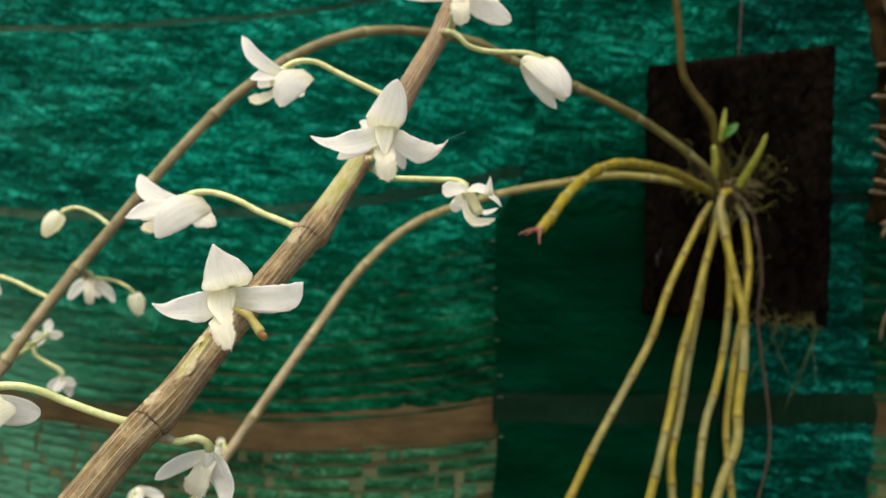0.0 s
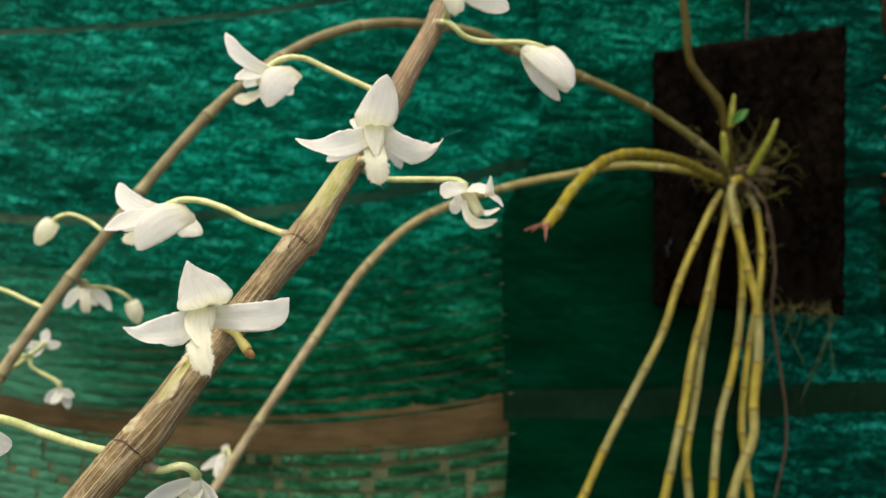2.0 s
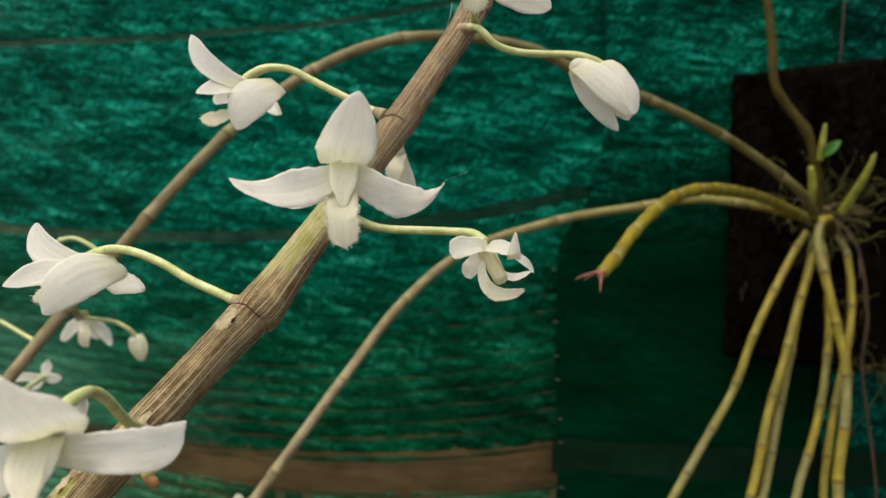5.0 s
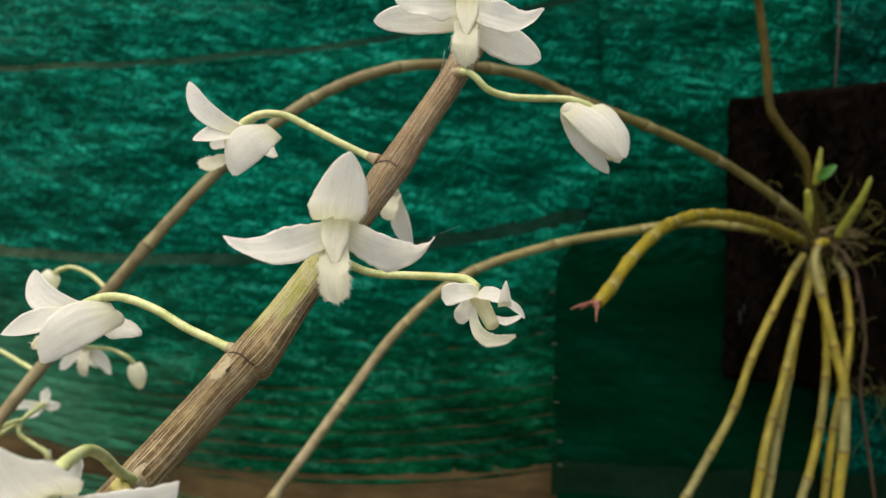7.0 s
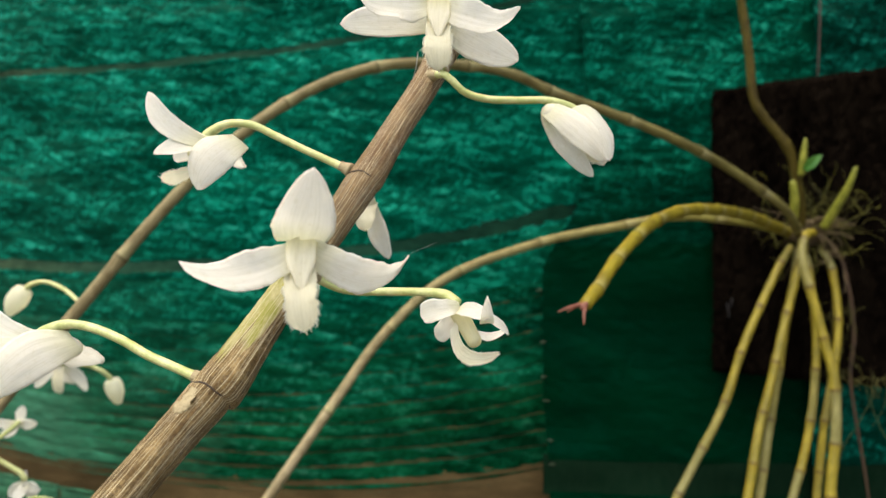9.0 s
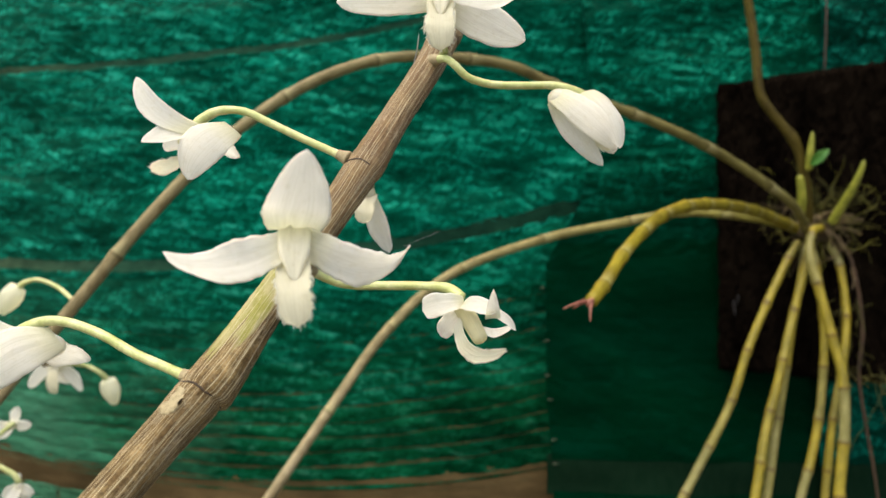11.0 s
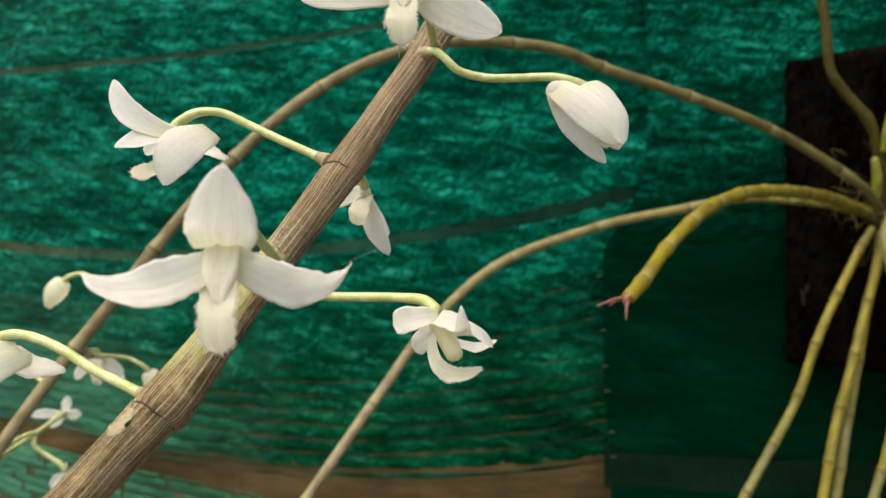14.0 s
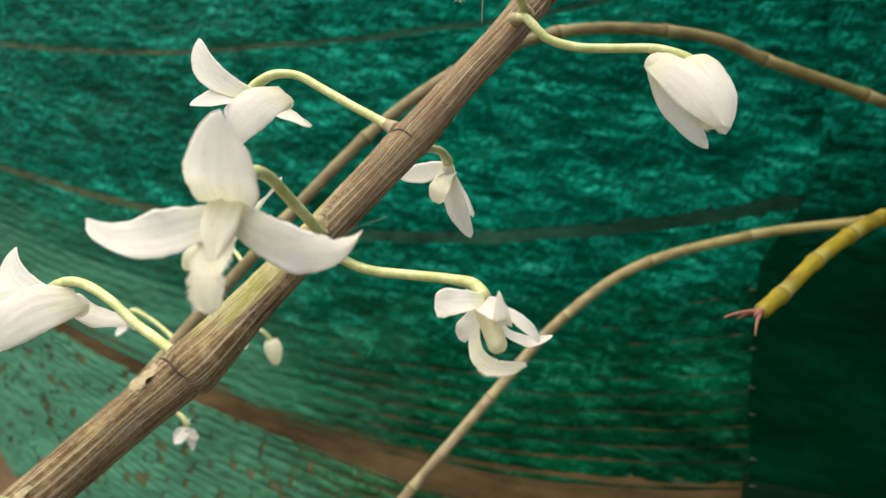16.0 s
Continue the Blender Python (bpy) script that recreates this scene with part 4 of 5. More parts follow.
def second_plant():
    """The brown mount with dry roots that hangs beyond the net's edge."""
    top = tagged(empty("second_mount"), "brown bark slab with dry tangled orchid roots beside the net", "plant mount")
    X, Z = np.meshgrid(np.linspace(0.405, 0.60, 40), np.linspace(1.425, 1.80, 70))
    Y = 0.86 + 0.01 * value_noise(X * 40, Z * 20, 31) + 0.006 * value_noise(X * 90, Z * 60, 32)
    Z = Z + 0.006 * value_noise(X * 60, Z * 4, 33)
    back = np.stack([X, Y + 0.02, Z], -1)
    P = np.concatenate([np.stack([X, Y - 0.03, Z], -1), back[::-1]], 0)
    part("slab", grid_mesh("slab", P), BARK, top)
    rng = np.random.RandomState(12)
    for k in range(90):
        z = rng.uniform(1.43, 1.72)
        x = rng.uniform(0.415, 0.47)
        a = rng.uniform(-0.6, 0.6) if k % 2 else rng.uniform(0.9, 2.2)
        l = rng.uniform(0.03, 0.09)
        d = np.array((math.cos(a), 0, math.sin(a))) * l / 2
        c = np.array((x + 0.02, rng.uniform(0.798, 0.814), z))
        part("dry_root", tube("dry_root", [c - d, c + (rng.normal(0, 0.004), -0.004, rng.normal(0, 0.004)), c + d], taper(0.0024, 0.0013), 14, 6, 0.2, k), STUBROOT if k % 3 == 0 else ROOT, top)
    part("dry_root", tube("dry_root", [(0.447, 0.81, 1.47), (0.440, 0.808, 1.43), (0.446, 0.808, 1.39), (0.452, 0.81, 1.35)], taper(0.0032, 0.002), 24, 7), STUBROOT, top)
    part("dry_root", tube("dry_root", [(0.47, 0.81, 1.41), (0.452, 0.808, 1.36), (0.436, 0.808, 1.325), (0.432, 0.808, 1.30)], taper(0.0022, 0.0012), 24, 7), ROOT, top)
    return top


STUBROOT = plain_material("buff_root", (0.10, 0.075, 0.025), (0.18, 0.135, 0.05), 120, 0.8)
second_plant()

# ---- the orchid ----
orchid = tagged(empty("orchid_plant", (0, 0, 0)), "white dendrobium orchid with long leafless canes mounted on the board", "orchid")
EYE_WAY = (0.0, -1.0, 0.05)

CANE_LINE = [(0.1505, 0.64, 1.7), (0.1005, 0.5, 1.745), (0.0505, 0.4, 1.69), (0.0225, 0.325, 1.56), (0.0061, 0.2828, 1.4944), (-0.0049, 0.2596, 1.4655),
             (-0.0136, 0.2433, 1.4456), (-0.0215, 0.2305, 1.4297), (-0.0306, 0.2157, 1.4117), (-0.0401, 0.2023, 1.397), (-0.0502, 0.1882, 1.3816),
             (-0.0578, 0.1769, 1.3688), (-0.0663, 0.1659, 1.3575), (-0.0757, 0.1525, 1.342), (-0.0857, 0.139, 1.326)]
UP_LINE = [(0.2480, 0.745, 1.452), (0.2445, 0.738, 1.470), (0.2390, 0.730, 1.492), (0.2300, 0.722, 1.517), (0.2105, 0.715, 1.540), (0.2010, 0.712, 1.556), (0.1965, 0.708, 1.590), (0.1870, 0.700, 1.640), (0.172, 0.675, 1.685), (0.1500, 0.640, 1.700)]


def along_share(points, p):
    """How far along the curve the place p lies, in metres."""
    c, w = spline(points, 400)
    return w[np.argmin(np.linalg.norm(c - np.array(p), axis=1))]


NODES = [along_share(CANE_LINE, p) for p in ((-0.0322, 0.2142, 1.4090), (-0.0615, 0.1720, 1.3640), (-0.0110, 0.2490, 1.4535), (0.0050, 0.2800, 1.4910), (-0.0800, 0.147, 1.336), (0.03, 0.345, 1.60), (0.075, 0.45, 1.735))]


def cane_radius(s, w, a):
    r = float(np.interp(w, [0, NODES[3], NODES[2], NODES[0] - 0.03, NODES[0], NODES[1], NODES[4]], [0.0034, 0.0036, 0.0036, 0.0036, 0.0040, 0.0042, 0.0045]))
    for k, nd in enumerate(NODES):
        d = w - nd
        if d < 0:
            r = r + (0.0009, 0.0007, 0.0004)[min(k, 2)] * math.exp(-(d / 0.010) ** 2) * (1 + 0.6 * np.cos(a - BULGE[k]))
        else:
            r = r + (0.0004, 0.0004, 0.0003)[min(k, 2)] * math.exp(-(d / 0.006) ** 2)
        r = r - 0.0003 * math.exp(-(d / 0.0006) ** 2)
    ridges = 0.00005 * np.abs(np.cos(a * 9.5 + 0.5 * math.sin(w * 60))) + 0.00005 * np.sin(a * 17 + 3 * math.sin(w * 90)) + 0.00012 * np.sin(2 * a + w * 120) + 0.00005 * np.sin(a * 9 + w * 900) * math.sin(w * 2100)
    return r + ridges


c_arr, w_arr = spline(CANE_LINE, 900)
A_arr, B_arr = frames_along(c_arr)


def turn_to(w, way):
    """The turn coordinate at which the cane's skin looks a given way, w metres along it."""
    q = int(np.argmin(np.abs(w_arr - w)))
    return float(np.arctan2(B_arr[q] @ np.array(way), A_arr[q] @ np.array(way)) / (2 * np.pi)) % 1.0


BULGE = [turn_to(nd, (0.75, -0.2, -0.6)) * 2 * math.pi for nd in NODES]
PATCHES = [(turn_to(NODES[0] - 0.02, (-0.45, -0.8, 0.1)), NODES[0] - 0.040, NODES[0] - 0.007, 0.14),
           (turn_to(NODES[0] - 0.03, (0.1, -1.0, 0.1)), NODES[0] - 0.034, NODES[0] - 0.010, 0.08),
           (turn_to(NODES[1] - 0.02, (-0.3, -0.9, 0.1)), NODES[1] - 0.024, NODES[1] - 0.012, 0.055)]
CANE = cane_material("papery_cane", PATCHES, NODES)
part("flowering_cane", tube("flowering_cane", CANE_LINE, cane_radius, 900, 104), CANE, orchid, "thick grey-brown cane in papery ribbed sheaths with green patches")
part("cane_upper", tube("cane_upper", UP_LINE, lambda s, w, a: 0.0038 - 0.0008 * s + 0.0008 * math.exp(-((w - 0.075) / 0.006) ** 2), 120, 16, 0.06, 3), STEM_UP, orchid, "grey-brown cane rising from the board")

for k_node, nd in enumerate(NODES[:4]):
    q = int(np.argmin(np.abs(w_arr - nd)))
    axis = unit(c_arr[q + 1] - c_arr[q - 1])
    ang = np.linspace(0, 2 * np.pi, 48, endpoint=False)
    prof = np.linspace(0, 2 * np.pi, 8, endpoint=False)
    rr = cane_radius(0, nd, ang) + 0.00018
    tilt = 0.0004 * np.sin(ang * 1 + 0.5) + 0.0002 * np.sin(ang * 5)
    P = np.zeros((49, 8, 3))
    for i in range(49):
        b = ang[i % 48]
        out = math.cos(b) * A_arr[q] + math.sin(b) * B_arr[q]
        P[i] = c_arr[q] + axis * tilt[i % 48] + np.outer(rr[i % 48] + 0.00016 * np.cos(prof), out) + np.outer(0.00022 * np.sin(prof), axis)
    part("node_ring", grid_mesh("node_ring", P, None, True), RING, orchid)

ARCH_LINE = [(-0.293, 0.334, 1.205), (-0.275, 0.355, 1.25), (-0.256, 0.378, 1.292), (-0.2405, 0.3975, 1.331), (-0.2221, 0.421, 1.3708), (-0.1986, 0.4406, 1.4092), (-0.1721, 0.4588, 1.45), (-0.1435, 0.4778, 1.488), (-0.1129, 0.4988, 1.5186),
             (-0.0798, 0.5221, 1.5406), (-0.0436, 0.545, 1.5515), (0.0083, 0.5768, 1.5522), (0.0432, 0.5967, 1.5410), (0.1086, 0.6266, 1.5207), (0.1596, 0.6516, 1.4998), (0.2098, 0.6784, 1.4705), (0.228, 0.7, 1.456), (0.243, 0.74, 1.448)]
STEM_LINE = [(-0.1985, 0.49, 1.19), (-0.1738, 0.5148, 1.2228), (-0.1458, 0.5458, 1.269), (-0.1093, 0.5856, 1.3283), (-0.0771, 0.6217, 1.3775), (-0.0344, 0.6613, 1.4167), (0.0343, 0.7032, 1.4423),
             (0.096, 0.722, 1.455), (0.148, 0.73, 1.463), (0.2, 0.74, 1.459), (0.23, 0.745, 1.452), (0.246, 0.755, 1.447)]
SHOOT_LINE = [(0.0517, 0.4249, 1.4110), (0.0595, 0.4428, 1.4186), (0.0704, 0.4705, 1.4312), (0.0846, 0.5013, 1.4436), (0.0998, 0.5305, 1.4533), (0.1219, 0.5681, 1.4605), (0.1538, 0.6212, 1.4630), (0.1925, 0.6862, 1.4610), (0.2250, 0.735, 1.4540), (0.244, 0.752, 1.448)]


def noded(base, step, r0, r1):
    def radius(s, w, a):
        d = (w % step) - step / 2
        return r0 + (r1 - r0) * s + base * math.exp(-(d / 0.003) ** 2)
    return radius


part("arching_cane", tube("arching_cane", ARCH_LINE, noded(0.0008, 0.062, 0.0031, 0.0033), 260, 16, 0.03, 1), ARCH, orchid, "long thin grey-brown cane arching in a bow")
part("bending_cane", tube("bending_cane", STEM_LINE, noded(0.0004, 0.075, 0.0033, 0.0036), 220, 14, 0.03, 2), STEM, orchid, "thin buff cane bending downwards")
part("green_cane", tube("green_cane", SHOOT_LINE, noded(0.0006, 0.035, 0.0031, 0.0044), 160, 14, 0.04, 5), SHOOT, orchid, "short yellow-green cane with a red rooting tip")
tip = (0.0517, 0.4249, 1.4110)
for k, end in enumerate(((0.0395, 0.420, 1.4085), (0.0512, 0.418, 1.4030), (0.044, 0.428, 1.4078))):
    mid = tuple((np.array(tip) + np.array(end)) / 2 + np.array((0, -0.001, 0.0012)))
    part("root_tip", tube("root_tip", [(0.0528, 0.4265, 1.4122), mid, end], taper(0.0010, 0.0003), 14, 7, 0.15, k), RED, orchid, "reddish aerial root tip")
part("root_tip", blob("root_tip", (0.0518, 0.4245, 1.4110), ((0.0019, 0.001, 0.001), (0, 0.0017, 0), (0, 0, 0.0019))), RED, orchid)

HANGING = [
    ([(0.2400, 0.745, 1.440), (0.2268, 0.735, 1.4222), (0.2087, 0.727, 1.3875), (0.1936, 0.722, 1.3533), (0.1779, 0.717, 1.3088), (0.1521, 0.712, 1.2593), (0.1272, 0.705, 1.2132), (0.1068, 0.700, 1.1699), (0.093, 0.695, 1.1427)], 0.0036, 0.0046),
    ([(0.2500, 0.745, 1.440), (0.2425, 0.735, 1.4224), (0.2285, 0.728, 1.3746), (0.2175, 0.722, 1.3327), (0.2057, 0.717, 1.2911), (0.1977, 0.712, 1.2499), (0.1877, 0.705, 1.2097), (0.1773, 0.700, 1.1684), (0.1693, 0.695, 1.1399)], 0.0038, 0.0048),
    ([(0.2450, 0.747, 1.438), (0.2409, 0.740, 1.4171), (0.2330, 0.737, 1.3796), (0.2250, 0.731, 1.3371), (0.2162, 0.727, 1.2896), (0.2076, 0.720, 1.2430), (0.1988, 0.712, 1.2027), (0.1997, 0.708, 1.1663), (0.201, 0.700, 1.1338)], 0.0034, 0.0048),
    ([(0.2480, 0.745, 1.440), (0.2514, 0.738, 1.4172), (0.2545, 0.732, 1.3642), (0.2501, 0.727, 1.3116), (0.2413, 0.722, 1.2699), (0.2300, 0.716, 1.2340), (0.2240, 0.710, 1.1988), (0.2208, 0.705, 1.1680), (0.2162, 0.700, 1.1343)], 0.0034, 0.0046),
    ([(0.2560, 0.740, 1.450), (0.2445, 0.728, 1.4463), (0.2393, 0.718, 1.4274), (0.2449, 0.714, 1.4016), (0.2533, 0.712, 1.3656), (0.2601, 0.709, 1.3350), (0.2602, 0.706, 1.2942), (0.2552, 0.703, 1.2534), (0.2540, 0.700, 1.2207), (0.2427, 0.697, 1.1930), (0.2347, 0.695, 1.1678), (0.2284, 0.690, 1.1387)], 0.0040, 0.0054),
    ([(0.2620, 0.745, 1.438), (0.2694, 0.740, 1.4202), (0.2724, 0.735, 1.3803), (0.2680, 0.730, 1.3434), (0.2600, 0.728, 1.3010), (0.2551, 0.726, 1.2641), (0.2511, 0.722, 1.2278), (0.2527, 0.716, 1.1925), (0.2546, 0.710, 1.1631), (0.2541, 0.700, 1.1356)], 0.0036, 0.0040),
]
for k, (pts, r0, r1) in enumerate(HANGING):
    part("yellow_cane", tube("yellow_cane", pts, noded(0.0006, 0.041, r0 * 0.85, r1 * 0.80), 150, 14, 0.05, 10 + k), YELLOWS[k], orchid, "yellowing old cane hanging down")
part("dry_root", tube("dry_root", [(0.2700, 0.745, 1.44), (0.2762, 0.738, 1.4283), (0.2819, 0.734, 1.3963), (0.2839, 0.733, 1.3644), (0.2807, 0.732, 1.3324), (0.2847, 0.730, 1.2953), (0.2891, 0.728, 1.2639), (0.2923, 0.726, 1.2324), (0.2910, 0.724, 1.2012), (0.2836, 0.722, 1.1704), (0.276, 0.72, 1.139)], taper(0.0016, 0.0009), 120, 8, 0.3, 3), DARK_ROOT, orchid, "thin brown hanging root")
part("crown", tube("crown", [(0.236, 0.752, 1.452), (0.245, 0.748, 1.449), (0.256, 0.75, 1.451), (0.268, 0.752, 1.451), (0.280, 0.75, 1.445)], lambda s, w, a: 0.011 * math.sin(math.pi * min(0.97, 0.08 + s * 0.9)) * (1 + 0.15 * np.sin(3 * a + w * 300)), 40, 14, 0.2, 8), ROOT, orchid, "matted root crown")
rng_c = np.random.RandomState(21)
for k in range(16):
    a = rng_c.uniform(0, 6.28)
    e = (0.262 + 0.028 * math.cos(a) + 0.008, 0.742 - rng_c.uniform(0, 0.012), 1.447 + 0.016 * math.sin(a))
    part("crown_root", tube("crown_root", [(0.255, 0.748, 1.449), ((0.255 + e[0]) / 2, 0.736, (1.449 + e[2]) / 2 + 0.005), e], taper(0.0016, 0.0008), 12, 6, 0.2, k), ROOT, orchid)
part("new_shoot", tube("new_shoot", [(0.2380, 0.735, 1.460), (0.2365, 0.726, 1.476), (0.2330, 0.721, 1.4915)], taper(0.0034, 0.0024, 0.0006), 20, 10), GREEN, orchid, "yellow-green new shoot")
part("new_shoot", tube("new_shoot", [(0.2590, 0.730, 1.452), (0.2650, 0.716, 1.470), (0.2700, 0.705, 1.486), (0.2735, 0.700, 1.500)], taper(0.0036, 0.0016, 0.0005), 22, 10), GREEN, orchid)
part("new_shoot", tube("new_shoot", [(0.2400, 0.722, 1.494), (0.2400, 0.718, 1.506), (0.2412, 0.715, 1.5245)], taper(0.0030, 0.0010, 0.0008), 18, 9), GREEN, orchid)
part("leaf", petal("leaf", (0.2400, 0.716, 1.4985), (0.2510, 0.708, 1.5095), 0.008, (0.2, -1, 0.5), 0.1, 0.0, 0.4, thick=0.0006), LEAF, orchid, "small fresh green leaf")


# ---- flowers ----
def stalk(points, r=0.00095, foot=0.0013, mat=None, name="flower"):
    f = part(name, tube(name, points, lambda s, w, a: r + (foot - r) * max(0, 1 - s * 8) + 0.0004 * max(0, (s - 0.75) * 4), 60, 10, 0.03, 1), mat or PEDICEL, orchid, "white flower on a pale green stalk")
    c, w = spline(points, 60)
    q = [tuple(c[int(np.argmin(np.abs(w - d)))]) for d in (0.0, 0.0018, 0.0036)]
    part("bract", tube("bract", q, lambda s, w, a: r * (1.9 - 0.75 * s) * (1 + 0.12 * np.cos(a + 1.0)), 12, 10, 0.08, 4), FLAKE, f, "small papery bract")
    return f


def lip(base, tip, width, face, parent, hairs=70, seed=0, bow=0.08, curl=-0.15, side=0.0):
    me = petal("lip", base, tip, width, face, bow, side, 0.12, 0.95, 0.78, 0.38, curl, 0.06, 0.09, 0.0004, 40, 15, seed)
    lp = part("lip", me, LIP, parent, "cream fringed lip")
    if hairs:
        part("lip_fringe", fringe_hairs("lip_fringe", me, 15, width * 0.15, 0.5, seed), LIP, parent)
    return lp


def column(col, end, left, face, size, parent):
    """The cream column: a hooded, flattened cone with a knob at its end."""
    sv = np.linspace(0, 1, 24)
    wide = np.interp(sv, [0, 0.05, 0.40, 0.58, 0.72, 0.82, 0.94, 1.0], [0.0024, 0.0026, 0.0025, 0.0021, 0.0015, 0.0012, 0.0009, 0.0001]) * size
    deep = np.interp(sv, [0, 0.12, 0.5, 0.8, 0.97, 1.0], [0.0003, 0.0006, 0.0008, 0.0008, 0.0005, 0.0001]) * size
    a = np.linspace(0, 2 * np.pi, 20, endpoint=False)
    mid = np.array(col) + np.outer(sv, np.array(end) - np.array(col)) + np.outer(0.0004 * np.sin(np.pi * sv), face)
    groove = 1 - 0.9 * np.exp(-((np.abs(a - np.pi / 2)) / 0.8) ** 2)
    P = mid[:, None] + (wide[:, None] * np.cos(a))[..., None] * left + (deep[:, None] * np.sin(a) * groove)[..., None] * face
    uv = np.stack(np.broadcast_arrays((a / 6.2832)[None], sv[:, None]), -1)
    part("column", grid_mesh("column", P, uv, True), COLUMN, parent, "cream column")


def front_flower(stalk_pts, col, dors, lt, rt, lip_tip, sepals=(), face=EYE_WAY, dw=0.0112, pw=0.0072, lw=0.0058, seed=0, droop=0.07, curl=0.12, hairs=70,
                 size=1.0, dside=0.03, hooks=(0.07, -0.09), lift=0.0, twists=(0, 0), dturn=0.15, reach=0.0082, dlop=0.0,
                 dshape=(0.36, 1.6, 0.72), shapes=((0.38, 1.6, 0.45), (0.50, 2.4, 0.42))):
    """A flower seen from the front: one upper sepal, two petals, a fringed lip below, and lower sepals behind."""
    f = stalk(stalk_pts)
    col = np.array(col)
    face = unit(face)
    left = unit(np.array(lt) - np.array(rt))
    up = unit(np.array(dors) - col)
    b = col - face * 0.001
    part("sepal", petal("sepal", b + face * 0.0003 + up * 0.0004, dors, dw, face - left * dturn, 0.07, dside, 0.07, 0.72, dshape[0], dshape[2], 0.02, 0.03, seed=seed, fall=dshape[1], nx=17, ny=34, lop=dlop), WHITE, f)
    part("petal", petal("petal", b + left * 0.0008 + up * (0.0014 - lift), lt, pw, face + up * 0.20, 0.05, -droop, 0.06, 0.58, shapes[0][0], shapes[0][2], curl, 0.08, seed=seed + 1, fall=shapes[0][1], lop=-0.98, hook=hooks[0], fold=0.30, twist=twists[0], nx=17, ny=34), WHITE, f)
    part("petal", petal("petal", b - left * 0.0008 + up * (0.0014 - lift), rt, pw, face + up * 0.20, 0.05, droop, 0.06, 0.64, shapes[1][0], shapes[1][2], curl, 0.08, seed=seed + 2, fall=shapes[1][1], lop=0.98, hook=hooks[1], fold=-0.30, twist=twists[1], nx=17, ny=34), WHITE, f)
    for k, (tip_s, w_s) in enumerate(sepals):
        part("sepal", petal("sepal", b - face * 0.0035 - up * 0.002, tip_s, w_s, face, 0.02, 0.02, 0.1, 0.4, 0.45, 0.6, 0.05, 0.03, seed=seed + 5 + k), WHITE, f)
    down = unit(np.array(lip_tip) - col)
    lip(col - up * 0.0016 - face * 0.0010, lip_tip, lw, face + up * 0.3, f, hairs, seed + 9)
    column(col + up * 0.0008 + face * 0.0002, col + down * reach * size + face * 0.0001, left, face, size, f)
    part("spur", blob("spur", tuple(col - face * 0.0035 - up * 0.0022), (-face * 0.0048 - up * 0.001, left * 0.0026, up * 0.0026)), WHITE, f)
    return f


# central flower
front_flower([(-0.0185, 0.2318, 1.4325), (-0.0150, 0.2280, 1.4335), (-0.0133, 0.2220, 1.4358), (-0.0128, 0.2140, 1.4398), (-0.0118, 0.2070, 1.4427), (-0.0100, 0.2005, 1.4428), (-0.0085, 0.1965, 1.4390)],
             (-0.0083, 0.1936, 1.4378), (-0.0037, 0.1856, 1.4495), (-0.0262, 0.1876, 1.4334), (0.0076, 0.2020, 1.4342), (-0.0062, 0.1873, 1.4247),
             [((-0.0178, 0.2190, 1.4428), 0.0040), ((-0.0228, 0.2080, 1.4312), 0.0046)], (0.02, -1.0, 0.05), 0.0104, 0.0064, 0.0052, seed=3, droop=0.045, twists=(42, 30), dturn=0.35, dlop=-0.16,
             dshape=(0.26, 1.55, 0.62), shapes=((0.48, 2.0, 0.50), (0.56, 2.6, 0.42)))
# lower flower
front_flower([(-0.0440, 0.1930, 1.3890), (-0.0436, 0.1850, 1.3935), (-0.0420, 0.1770, 1.3984), (-0.0400, 0.1690, 1.4012), (-0.0385, 0.1610, 1.4010), (-0.0379, 0.1565, 1.3982)],
             (-0.0392, 0.1570, 1.3968), (-0.0377, 0.1460, 1.4076), (-0.0512, 0.1472, 1.3940), (-0.0235, 0.1666, 1.3979), (-0.0347, 0.1453, 1.3872),
             [((-0.0405, 0.1670, 1.4015), 0.0050), ((-0.0262, 0.1685, 1.3930), 0.0050)], (-0.30, -1.0, 0.1), 0.0112, 0.0062, 0.0048, seed=23, droop=0.0, curl=0.10, lift=0.0008, dside=-0.02, hooks=(0.03, -0.02), reach=0.0082, size=1.25, dlop=0.22, dturn=0.6,
             dshape=(0.30, 1.30, 0.82), shapes=((0.42, 1.6, 0.60), (0.62, 3.0, 0.45)))
# top flower
front_flower([(0.0060, 0.2700, 1.4830), (0.0075, 0.2600, 1.4850), (0.0095, 0.2480, 1.4875), (0.0105, 0.2380, 1.4880), (0.0109, 0.2300, 1.4870)],
             (0.0109, 0.2261, 1.4873), (0.0122, 0.2215, 1.4995), (-0.0058, 0.2240, 1.4890), (0.0271, 0.2231, 1.4828), (0.0111, 0.2213, 1.4735),
             [((-0.0104, 0.2285, 1.4842), 0.0078), ((0.0266, 0.2353, 1.4769), 0.0086)], (0.0, -1.0, 0.12), 0.0095, 0.0062, 0.0052, seed=43, droop=0.01, dside=0.0)


